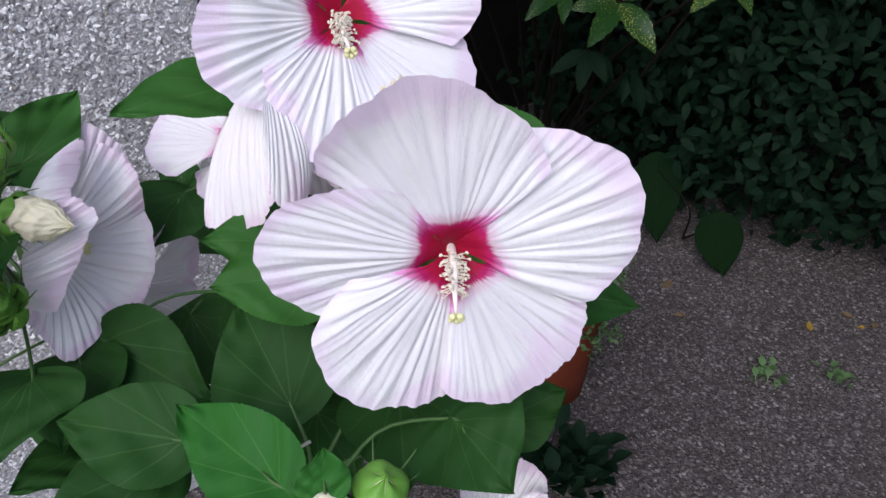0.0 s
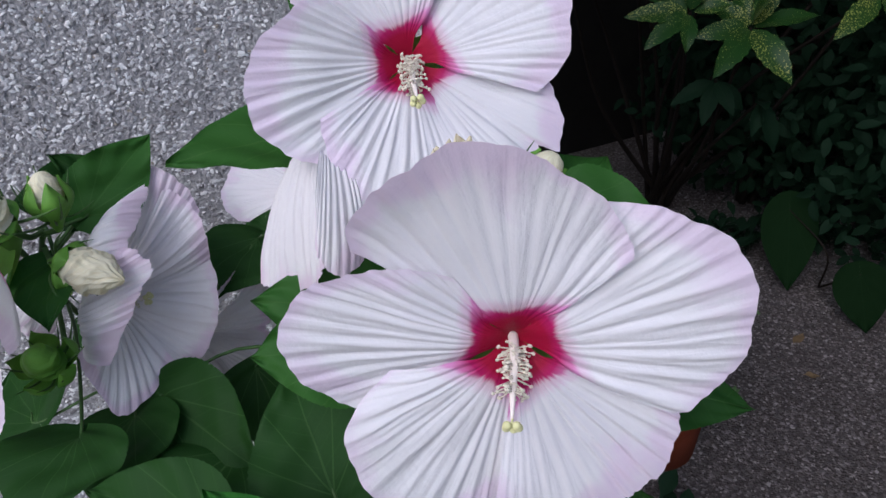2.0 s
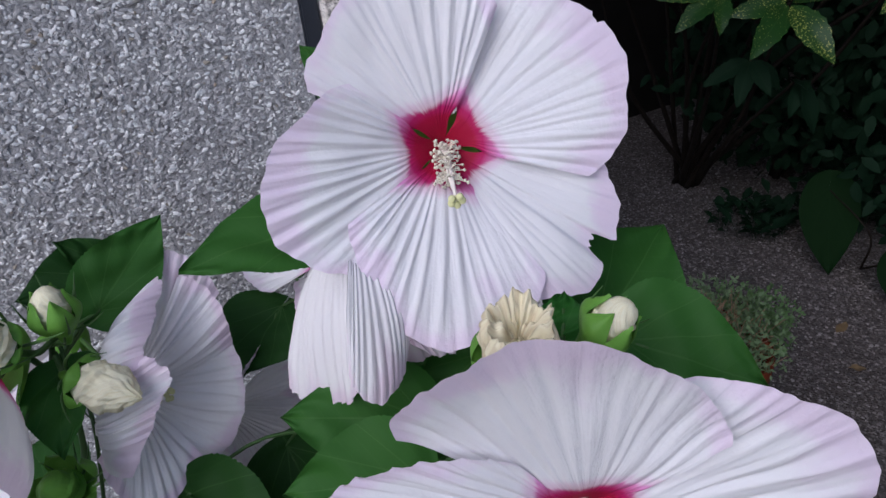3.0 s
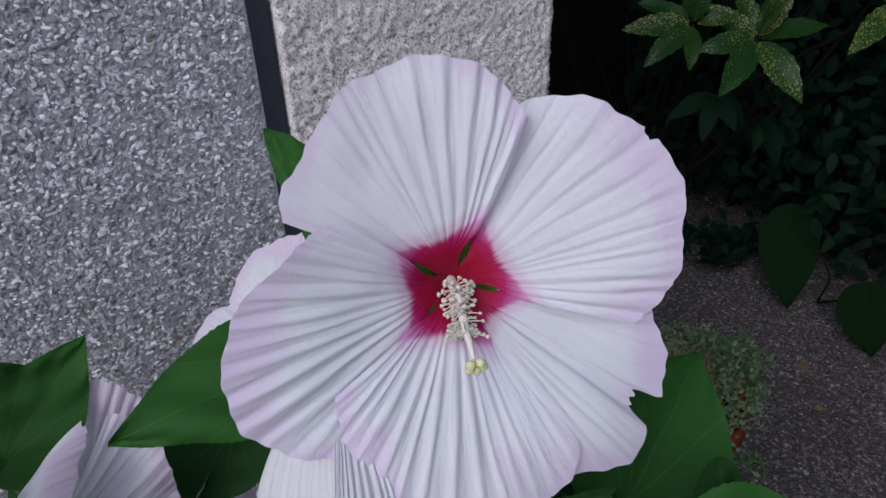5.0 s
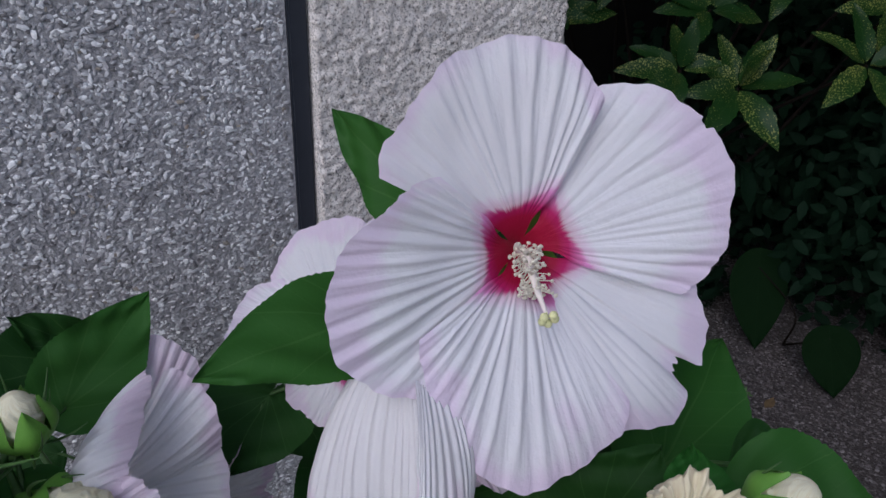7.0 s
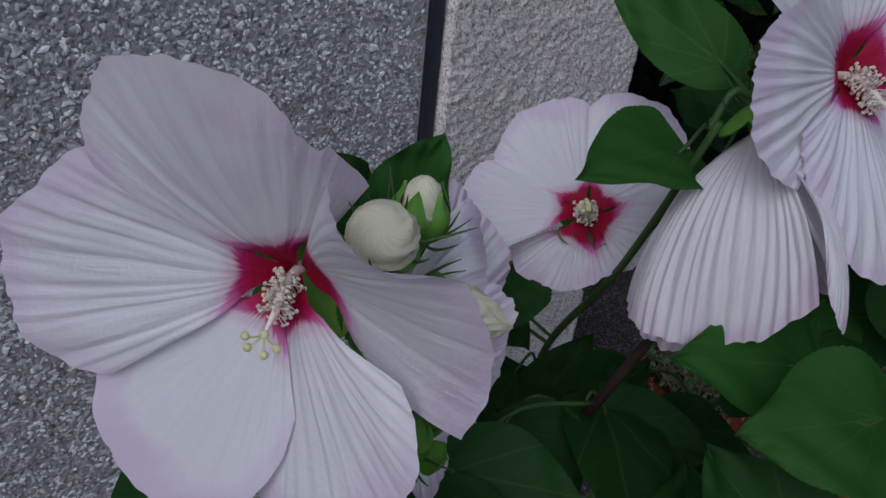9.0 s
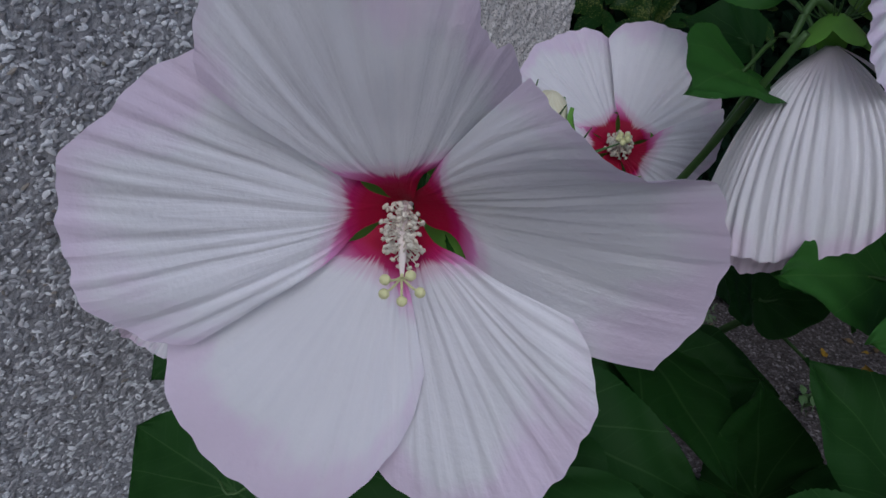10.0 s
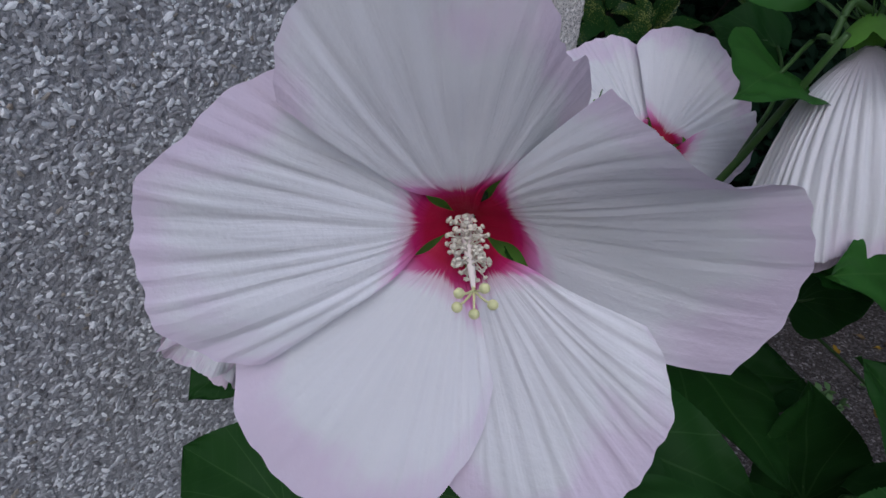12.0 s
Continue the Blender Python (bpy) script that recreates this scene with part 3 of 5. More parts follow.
def swept_petal(local, base, rim, bulge, puff, seed, start=0.5, reach_share=0.88, claw=0.0, pleat=0.0012, ribs=11, soft=False, creased=False, spine=None, calm=False, ruffle=0.0015, nu=48, nv=104):
    """A petal that sweeps from the flower's base to a free rim, bellied out on the way; rim and bulge in the plant's axes."""
    rng = np.random.RandomState(seed)
    ph = rng.uniform(0, 6.28, 8)
    u, v = np.linspace(0.03, 1, nu), np.linspace(-1, 1, nv)
    b = np.asarray(base, dtype=float)
    U, V = np.meshgrid(u, v, indexing="ij")
    # the petal narrows above its base, so that a slit stays open beside it
    size = np.linalg.norm(np.mean([np.asarray(p, dtype=float) for p in rim], axis=0) - b)
    W = V * (1 - claw * np.exp(-((U * size / 0.1 - 0.19) / 0.085) ** 2))
    ends = curve_through([np.asarray(p, dtype=float) for p in rim], W)
    bulge = [bulge] if not isinstance(bulge, list) else bulge
    belly = curve_through([np.asarray(q, dtype=float) / 1000 for q in (bulge * 2 if len(bulge) == 1 else bulge)], W)
    axis = unit(ends[-1].mean(0) - b if spine is None else np.asarray(spine, dtype=float))
    away = (ends - b) - ((ends - b) @ axis)[..., None] * axis
    away = away / np.maximum(np.linalg.norm(away, axis=-1, keepdims=True), 1e-4)
    mid = b + start * (ends - b) + belly + puff / 1000 * away
    wave = 1 + 0.010 * np.sin(4.2 * v + ph[0]) + 0.008 * np.sin(9 * v + ph[1]) + 0.006 * np.sin(19 * v + ph[2]) + 0.003 * np.sin(43 * v + ph[3])
    wave = 1.012 * wave * (1 - 0.03 * np.abs(v) ** 8)
    T = (U * wave)[..., None]
    body = ends
    if calm:
        # the waves of the rim fade out towards the middle of the petal
        w = np.linspace(-1, 1, 81)
        line = curve_through(rim, w)
        plain_line = np.stack([np.polyval(np.polyfit(w, line[:, k], 3), W) for k in range(3)], -1)
        body = plain_line + (ends - plain_line) * smooth01(0.35, 1.0, U)[..., None]
        mid = mid + start * (plain_line - ends)
    P = (1 - T) ** 2 * b + 2 * T * (1 - T) * mid + T ** 2 * body
    du, dv = np.gradient(P, axis=0), np.gradient(P, axis=1)
    N = np.cross(du, dv)
    N = N / np.maximum(np.linalg.norm(N, axis=-1, keepdims=True), 1e-9)
    steps = rng.uniform(0.6, 1.4, int(ribs))
    knots = -1.02 + 2.04 * np.concatenate([[0], np.cumsum(steps)]) / steps.sum()
    wv = V + 0.010 * np.sin(11 * V + 4 * U + ph[4]) + 0.006 * np.sin(31 * V + 9 * U + ph[3])
    rib = np.interp(wv, knots, np.arange(len(knots)))
    tall = np.interp(wv, knots, rng.uniform(0.8, 1.2, len(knots)) if soft else rng.uniform(0.4, 1.3, len(knots)))
    fold = np.cos(2 * math.pi * rib) * tall if soft else (0.5 * (np.abs(np.sin(math.pi * rib)) ** 0.9 * 2 - 1.1) - 0.5 * np.cos(2 * math.pi * rib)) * tall
    if creased:
        # round ridges with sharp valleys between them, standing outwards
        out = 1.0 if (N * away).sum() > 0 else -1.0
        fold = out * (2.1 * np.abs(np.sin(math.pi * rib)) ** 0.75 - 1.2) * tall
    fine = np.sin(2 * math.pi * rib * 2.0 + ph[5] + 5 * U) * 0.32 * smooth01(0.4, 0.85, U) + np.sin(2 * math.pi * rib * 3.3 + ph[6] - 7 * U) * 0.2 * smooth01(0.55, 0.95, U)
    d = (fold + fine) * pleat * smooth01(0.06, 0.4 if soft else 0.5, U) * (1 - 0.3 * smooth01(0.85, 1, U))
    d += ruffle * smooth01(0.6, 1, U) * (np.sin(3.1 * V + ph[1]) + 0.5 * np.sin(7.3 * V + ph[2]))
    P = (P + N * d[..., None]).reshape(-1, 3)
    m = np.array(local)
    verts = P @ m[:3, :3].T + m[:3, 3]
    reach = np.linalg.norm(ends - b, axis=-1)
    uvs = np.stack([U, (V + 1) / 2], -1).reshape(-1, 2)
    return mesh_from("petal", verts, grid_faces(nu, nv), True, uvs, np.stack([U * reach_share * reach / 0.1, (V + 1) / 2], -1).reshape(-1, 2))


def calyx_mesh(size, flare, seed):
    """A five-lobed green cup behind the petals."""
    rng = np.random.RandomState(seed)
    nv, nu = 50, 12
    verts = []
    for i in range(nu):
        u = i / (nu - 1)
        for j in range(nv):
            a = 2 * math.pi * j / nv
            lobe = abs(math.sin(2.5 * a + 0.4)) ** 0.7
            s = u * (0.45 + 0.55 * lobe)
            r = size * (0.22 + flare * s ** 0.8)
            verts.append((r * math.cos(a), r * math.sin(a), size * (-0.55 + 1.0 * s) + rng.uniform(-0.3, 0.3) * 0.0006))
    return mesh_from("calyx", verts, grid_faces(nu, nv, True))


def bract_mesh(length, bend, seed):
    v, f = tube([(0, 0, 0), (0.35 * length, 0, 0.1 * length * bend), (0.7 * length, 0, 0.42 * length * bend), (length, 0, 0.8 * length * bend)], [0.0008, 0.0009, 0.0006, 0.0002], 8, 5)
    return mesh_from("bract", v, f)


BRACTS = [bract_mesh(0.024, 0.7, 1), bract_mesh(0.028, 0.3, 2), bract_mesh(0.020, 1.1, 3)]


def add_bracts(parent, count, radius, z, seed, back=False):
    rng = np.random.RandomState(seed)
    for k in range(count):
        a = 360 * k / count + rng.uniform(-12, 12)
        ob = part("bract", BRACTS[rng.randint(3)], STEM, parent)
        ob.matrix_local = Matrix.Rotation(radians(a), 4, "Z") @ Matrix.Translation((radius, 0, z)) @ Matrix.Rotation(radians(180 if back else 0), 4, "X") @ Matrix.Rotation(radians(rng.uniform(-35, 5)), 4, "Y") @ Matrix.Scale(rng.uniform(0.5, 0.72) if back else rng.uniform(0.8, 1.25), 4)


def anther_mesh(reach, seed):
    """A kidney-shaped pollen sac on its short filament, pointing along z."""
    rng = np.random.RandomState(seed)
    bend = rng.uniform(-0.0008, 0.0008, 2)
    tip = (bend[0], bend[1], reach)
    stalk = tube([(0, 0, 0), (bend[0] * 0.2, bend[1] * 0.2, reach * 0.5), tip], [0.00035, 0.0003], 4, 4)
    v, f = joined([stalk, blob(tip, (0.00135, 0.0008, 0.0009), 1, np.eye(3))])
    return mesh_from("anther", v, f)


ANTHERS = [anther_mesh(0.0040, 1), anther_mesh(0.0052, 2), anther_mesh(0.0062, 3), anther_mesh(0.0070, 4)]


def add_pistil(flower, tip, seed, sprawl=0.006, anthers=112):
    """Staminal column with its anthers and five round stigmas; tip: the end of the style in the flower's own axes."""
    rng = np.random.RandomState(seed)
    tip = np.asarray(tip, dtype=float)
    n = np.linalg.norm(tip)
    p1 = np.array((0, 0, 0.35 * n)) * 0.6 + tip * 0.14
    p2 = tip * 0.62 + np.array((0, 0, 0.06 * n))
    line = bezier([(0, 0, 0.002), p1, p2, tip], 40)
    v, f = tube([(0, 0, -0.002), p1, p2, tip * 0.97], [0.0028, 0.0022, 0.0017, 0.0008], 24, 10)
    column = part("column", mesh_from("column", v, f), COLUMN, flower, "cream staminal column")
    for k in range(anthers):
        s = 0.20 + 0.52 * (k + rng.uniform(0, 1)) / anthers
        i = int(s * 39)
        d = unit(line[i + 1] - line[i])
        side = unit(np.cross(d, rng.normal(size=3)))
        lean = unit(side + d * rng.uniform(0.05, 0.6))
        x = unit(np.cross(lean, d))
        an = part("anther", ANTHERS[rng.randint(len(ANTHERS))], ANTHER, column)
        an.matrix_local = basis(x, np.cross(lean, x), lean, line[i] + side * 0.0012) @ Matrix.Scale(rng.uniform(0.8, 1.2), 4)
    x, y, z = axes(line[-1] - line[-4], (0.2, 0.9, 0.3))
    for k in range(5):
        a = 2 * math.pi * k / 5 + rng.uniform(-0.3, 0.3)
        w = (math.cos(a) * x + math.sin(a) * y)
        e = tip + w * sprawl + z * sprawl * 0.75
        pcs = [tube([line[-5], tip * 0.99, tip + w * sprawl * 0.5 + z * sprawl * 0.5, e], [0.0006, 0.00045], 8, 5), blob(e, (0.0021, 0.0021, 0.0018), 2)]
        v, f = joined(pcs)
        part("stigma", mesh_from("stigma", v, f), STIGMA, column, "pale yellow stigma" if k == 0 else "")


def flower(label, base, n, petals, prof, hand, tip=None, seed=0, mat=None, sprawl=0.006, calyx=0.026, flare=0.75, up=(0, 0, 1), **kw):
    x, y, z = axes(n, up)
    ob = thing("hibiscus_flower", label, "flower", "hibiscus flowers")
    ob.matrix_world = LEVEL @ basis(x, y, z, base)
    for k, one in enumerate(petals):
        if isinstance(one, dict):
            own = {"pleat": kw["pleat"]} if "pleat" in kw else {}
            part("petal", swept_petal(basis(x, y, z, base).inverted(), base, seed=seed * 10 + k, **{**own, **one}), mat or PETAL, ob)
            continue
        lo, hi, lengths, *rest = one
        notch, lift, own, warp, extra = tuple(rest) + (None, 0.0, None, None, {})[len(rest):]
        me = petal_mesh(lo, hi, [q / 1000 for q in lengths], own or prof, hand, seed * 10 + k, notch=notch, lift=lift, warp=warp, **{**kw, **extra})
        part("petal", me, mat or PETAL, ob)
    cal = part("calyx", calyx_mesh(calyx, flare, seed), CALYX, ob, "green five-lobed calyx")
    cal.location = (0, 0, -0.004)
    if tip is not None:
        d = np.asarray(tip) - np.asarray(base)
        add_pistil(ob, (d @ x, d @ y, d @ z), seed, sprawl)
    return ob, cal


OPEN_FLAT = profile(38, 84, 0.40, 8)
OPEN_DEEP = profile(46, 80, 0.40, 8)
HOODED = profile(40, 82, 0.36, -12)
HOODED_SIDE = profile(40, 84, 0.36, -6)
FUNNEL = profile(34, 66, 0.40, 10)
OPEN_STEEP = profile(39, 68, 0.40, 8)
OPEN_MID = profile(41, 70, 0.40, 8)
CUP = profile(28, 50, 0.45, 16)
SALVER = profile(44, 84, 0.40, 6)
SALVER_FLAT = profile(52, 94, 0.35, 2)
BELL = profile(46, 13, 0.85, 0)

flower_low, cal = flower("large open white hibiscus flower with crimson eye and pink-tinged rim", (0.306, 0.311, 0.795), (-0.476, -0.873, 0.104),
    [(44, 140, (75, 86, 105, 104, 92), None, 0.0, HOODED), (-26, 64, (84, 101, 106, 97, 78)), (260, 340, (84, 100, 101, 97, 83)), (185, 276, (62, 94, 105, 98, 86)), (122, 204, (54, 82, 107, 98, 74), None, 0.0, HOODED_SIDE)],
    OPEN_FLAT, -1, (0.282, 0.277, 0.777), 1, sprawl=0.003, pleat=0.0015, ribs=13, calyx=0.030, flare=0.95)
flower_high, cal = flower("large open white hibiscus flower with a bitten petal edge", (0.3497, 0.4893, 0.8789), (-0.31, -0.87, 0.37),
    [(60, 148, (82, 94, 98, 88, 82)), (-22, 66, (84, 100, 105, 98, 82), [(30, 2.0, 0.003)]), (270, 346, (80, 97, 111, 105, 92), [(317, 4.0, 0.013)]), (206, 298, (72, 82, 105, 101, 90), None, 0.0, OPEN_MID), (137, 222, (65, 79, 97, 97, 87), None, 0.0, OPEN_STEEP)],
    OPEN_DEEP, -1, (0.332, 0.4445, 0.871), 2, sprawl=0.003, pleat=0.0016, ribs=14)
flower_side, cal = flower("very large open white hibiscus flower with flared yellow stigmas", (0.076, 0.586, 0.799), (-0.846, -0.529, 0.059),
    [(130, 215, (84, 97, 111, 110, 92), None, 0.0, None, None, {"pleat": 0.0010, "ribs": 12}), (205, 289, (94, 110, 116, 104, 62), None, 0.0, None, None, {"pleat": 0.0008, "ribs": 10}), (268, 347, (94, 111, 112, 97, 78), None, 0.0, None, None, {"pleat": 0.0010, "ribs": 12}), {"rim": [(0.081, 0.471, 0.778), (0.083, 0.465, 0.799), (0.082, 0.461, 0.820), (0.078, 0.466, 0.838), (0.072, 0.474, 0.851), (0.056, 0.484, 0.852), (0.047, 0.496, 0.859), (0.048, 0.508, 0.866), (0.055, 0.523, 0.872)], "bulge": [(15, 0, -40), (2, -2, -12), (-2, 0, 2), (0, 2, 8), (4, 2, 8)], "puff": 0, "pleat": 0.00032, "ribs": 12, "reach_share": 1.02, "claw": 0.24, "calm": True, "ruffle": 0.0004}, (53, 138, (68, 91, 103, 104, 88), [(70, 4.5, 0.005)], 0.0, FUNNEL, (-17, 4, 2, 0, 0), {"claw": 0.36, "pleat": 0.0010, "ribs": 10})],
    FUNNEL, 1, (0.043, 0.557, 0.791), 3, sprawl=0.007, pleat=0.0009, ribs=9, claw=0.28, gap=(0.195, 0.085), calyx=0.032, flare=0.95)
flower_small, cal = flower("smaller half-open white hibiscus flower beneath a leaf", (0.309, 0.604, 0.755), (-0.68, -0.36, 0.64),
    [(96, 166, (86, 92, 93, 88, 76), None, 0.0, SALVER_FLAT), (154, 221, (74, 86, 88, 84, 66)), (213, 300, (62, 62, 57, 54, 46), None, 0.0, SALVER_FLAT), (288, 388, (46, 48, 52, 62, 72)), (22, 104, (70, 82, 92, 92, 84), None, 0.0, SALVER_FLAT)],
    SALVER, 1, (0.290, 0.593, 0.772), 4, PETAL_SMALL_EYE, sprawl=0.003)
LONG_BELL = profile(58, 4, 0.75, -12)
flower_bell, bell_calyx = flower("closing white hibiscus flower hanging down like a pleated bell", (0.291, 0.495, 0.856), (-0.238, -0.272, -0.932),
    [{"rim": [(0.268, 0.450, 0.782), (0.308, 0.455, 0.768), (0.325, 0.495, 0.758), (0.300, 0.518, 0.754), (0.262, 0.518, 0.753)], "bulge": (0, 0, 0), "puff": 32, "start": 0.36, "ribs": 11, "soft": True},
     {"rim": [(0.264, 0.526, 0.750), (0.245, 0.508, 0.744), (0.245, 0.488, 0.741), (0.257, 0.466, 0.752), (0.270, 0.448, 0.772)], "bulge": (2, 0, 0), "puff": 20, "start": 0.36, "ribs": 11, "soft": True},
     {"rim": [(0.288, 0.436, 0.800), (0.305, 0.433, 0.784), (0.318, 0.446, 0.774), (0.322, 0.470, 0.772)], "bulge": (0, 0, 0), "puff": 20, "ribs": 8, "soft": True},
     {"rim": [(0.250, 0.519, 0.754), (0.230, 0.499, 0.756), (0.233, 0.472, 0.760), (0.248, 0.447, 0.773), (0.257, 0.426, 0.797)], "bulge": [(0, 2, 0), (0, 0, 0), (-2, 2, 4)], "spine": (-0.238, -0.272, -0.932), "puff": 25, "start": 0.36, "ribs": 19, "soft": True, "creased": True, "pleat": 0.0016},
     {"rim": [(0.252, 0.428, 0.818), (0.249, 0.418, 0.804), (0.260, 0.416, 0.792), (0.276, 0.421, 0.791), (0.287, 0.434, 0.798)], "bulge": [(-8, -16, 2), (0, -18, 2), (4, -12, 2)], "spine": (-0.238, -0.272, -0.932), "puff": 20, "start": 0.38, "ribs": 13, "soft": True, "pleat": 0.0005}],
    LONG_BELL, 1, None, 5, PETAL_BACK, up=(0, 1, 0), calyx=0.018, flare=0.9, claw=0.0)
add_bracts(flower_bell, 12, 0.005, -0.012, 31, True)
HALF = profile(36, 60, 0.45, 6)
flower_behind, cal = flower("white hibiscus flower turned away from the path behind the buds", (0.131, 0.597, 0.725), (0.62, -0.68, 0.10),
    [{"rim": [(0.146, 0.622, 0.790), (0.170, 0.622, 0.803), (0.192, 0.617, 0.804), (0.207, 0.615, 0.790), (0.214, 0.606, 0.768)], "bulge": (8, -9, 2), "puff": 0},
     {"rim": [(0.206, 0.592, 0.745), (0.207, 0.575, 0.722), (0.200, 0.566, 0.697), (0.182, 0.565, 0.669), (0.154, 0.560, 0.667)], "bulge": (6, -7, 0), "puff": 6},
     {"rim": [(0.192, 0.602, 0.795), (0.206, 0.591, 0.783), (0.209, 0.580, 0.762), (0.206, 0.584, 0.738), (0.193, 0.597, 0.716)], "bulge": (6, -9, 0), "puff": 4},
     {"rim": [(0.160, 0.560, 0.672), (0.133, 0.538, 0.667), (0.113, 0.531, 0.669), (0.105, 0.545, 0.690), (0.100, 0.565, 0.705)], "bulge": (6, -7, 0), "puff": 0},
     {"rim": [(0.156, 0.541, 0.789), (0.163, 0.533, 0.778), (0.158, 0.527, 0.765), (0.145, 0.523, 0.749), (0.122, 0.528, 0.712)], "bulge": [(-45, -30, 12), (-62, -26, 0), (-40, -20, -8)], "puff": 0, "pleat": 0.0009},
     {"rim": [(0.182, 0.592, 0.806), (0.179, 0.581, 0.803), (0.169, 0.562, 0.798), (0.159, 0.546, 0.790), (0.153, 0.537, 0.782)], "bulge": [(-16, -22, 40), (-26, -40, 62), (-40, -36, 30)], "puff": 0, "pleat": 0.0009, "ribs": 8}],
    HALF, 1, (0.156, 0.570, 0.729), 6, PETAL_BACK, pleat=0.0009, ruffle=0.002, claw=0.0, sprawl=0.003)
flower_shaded, cal = flower("white hibiscus flower in the shade low by the wall", (0.175, 0.645, 0.641), (0.66, -0.66, 0.0),
    [(-42, 48, (52, 60, 64, 60, 52)), (30, 120, (50, 58, 62, 58, 50)), (102, 192, (44, 50, 52, 50, 44)), (174, 264, (50, 58, 60, 58, 52)), (246, 336, (52, 62, 66, 62, 52))],
    CUP, 1, None, 7, PETAL_BACK, claw=0.0)
flower_wall, cal = flower("pinkish hibiscus flower half hidden close to the wall", (0.085, 0.765, 0.675), (-0.75, -0.15, -0.62),
    [(10, 96, (24, 29, 25)), (82, 168, (25, 28, 25)), (154, 240, (24, 29, 26)), (226, 312, (25, 30, 25)), (298, 384, (24, 28, 25))],
    BELL, 1, None, 8, PETAL_BACK, pleat=0.0003, claw=0.0)
flower_lowest, cal = flower("half-open white hibiscus flower low on the plant", (0.320, 0.285, 0.538), (-0.15, -0.30, 0.94),
    [(10, 96, (30, 36, 30)), (82, 168, (30, 35, 30)), (154, 240, (30, 36, 31)), (226, 312, (30, 37, 30)), (298, 384, (30, 35, 30))],
    BELL, 1, None, 9, PETAL_BACK, pleat=0.0010, claw=0.0)


# ---- the hibiscus: buds ----
def swirl_mesh(r, length, seed, crumple=0.0, point=2.6):
    """Rolled-up petals: a rounded cone with a spiral of folds."""
    nu, nv = 44, 110
    verts, uvs = [], []
    for i in range(nu):
        u = i / (nu - 1)
        for j in range(nv):
            a = 2 * math.pi * j / nv
            prof = max(0.0, 1 - ((u - 0.45) / 0.55) ** point) ** (0.6 if point > 2 else 0.9) if u > 0.45 else 0.55 + 0.45 * math.sin(u / 0.45 * math.pi / 2)
            spiral = 3 * a / (2 * math.pi) + 3.4 * u + 0.30 * noise.noise(Vector((math.cos(a) * 1.4, math.sin(a) * 1.4, 3 * u + seed)))
            turn = spiral % 1.0
            rad = r * prof * (0.89 + 0.16 * turn ** 1.6 + 0.010 * math.sin(13 * a + 3 * math.sin(2 * a) - 9 * u))
            p = Vector((math.cos(a) * 2.1, math.sin(a) * 2.1, u * 4 + seed))
            rad *= 1 + 0.16 * crumple * noise.noise(p * 1.1) + 0.30 * crumple * noise.noise(p * 2.2) * (0.4 + u)
            z = length * (u + 0.25 * crumple * noise.noise(p * 1.8) * u)
            verts.append((rad * math.cos(a), rad * math.sin(a), z))
            uvs.append((u, abs(((a / (2 * math.pi) + 0.5 * u) % 1.0) * 2 - 1)))
    verts.append((0, 0, length * (0.99 - 0.35 * min(1, crumple))))
    uvs.append((1, 0.5))
    faces = grid_faces(nu, nv, True) + [((nu - 1) * nv + j, (nu - 1) * nv + (j + 1) % nv, nu * nv) for j in range(nv)]
    return mesh_from("rolled_petals", verts, faces, True, uvs)


def withered_mesh(r, length, seed):
    """A spent flower: crumpled petals standing open at the top, folded down inside."""
    nu, nv = 48, 120
    verts, uvs = [], []
    for i in range(nu):
        u = i / (nu - 1)
        out = min(1.0, u / 0.62)
        inside = max(0.0, (u - 0.62) / 0.38)
        for j in range(nv):
            a = 2 * math.pi * j / nv
            p = Vector((math.cos(a) * 1.6, math.sin(a) * 1.6, out * 1.5 + seed))
            rag = noise.noise(p * 1.3 + Vector((5, 0, 0)))
            wall = r * (0.55 + 0.50 * math.sin(out * 1.9)) * (1 - 0.30 * out)
            crease = abs(math.sin(15 * a + 2.5 * out + 4.5 * noise.noise(p * 1.2))) ** 0.6
            rad = wall * (0.95 + 0.07 * crease * (1 - inside) + 0.26 * noise.noise(p * 1.5) + 0.16 * out * noise.noise(p * 4.0)) * (1 - 0.92 * inside)
            rad *= 1 + inside * 0.8 * noise.noise(Vector((math.cos(a) * 3, math.sin(a) * 3, seed + inside * 2)))
            top = length * (1 + 0.16 * rag + 0.16 * noise.noise(p * 3.1))
            z = top * out if inside == 0 else top - length * (0.42 * inside ** 0.8 + 0.5 * inside * noise.noise(Vector((math.cos(a) * 4 * rad / r, math.sin(a) * 4 * rad / r, seed))))
            verts.append((rad * math.cos(a), rad * math.sin(a), z))
            uvs.append((u, j / nv))
    return mesh_from("withered_petals", verts, grid_faces(nu, nv, True), True, uvs)


def sepal_mesh(r, length, seed, shut=3.4):
    nu, nv = 12, 11
    verts = []
    for i in range(nu):
        u = i / (nu - 1)
        for j in range(nv):
            v = 2 * j / (nv - 1) - 1
            a = v * radians(41) * (1 - u ** (3.2 if 4 < shut < 7 else shut)) * (1 + 0.05 * math.sin(7 * u + seed))
            rad = r * (0.35 + 0.68 * math.sin(min(1, u * 1.5) * math.pi / 2)) * (1 - (0.22 if shut < 4 else 0.40 if shut < 7 else 0.98) * smooth01(0.45, 1, u)) + 0.0008 * math.cos(3 * v)
            verts.append((rad * math.cos(a), rad * math.sin(a), length * (u - 0.12)))
    me = mesh_from("sepal", verts, grid_faces(nu, nv))
    return me


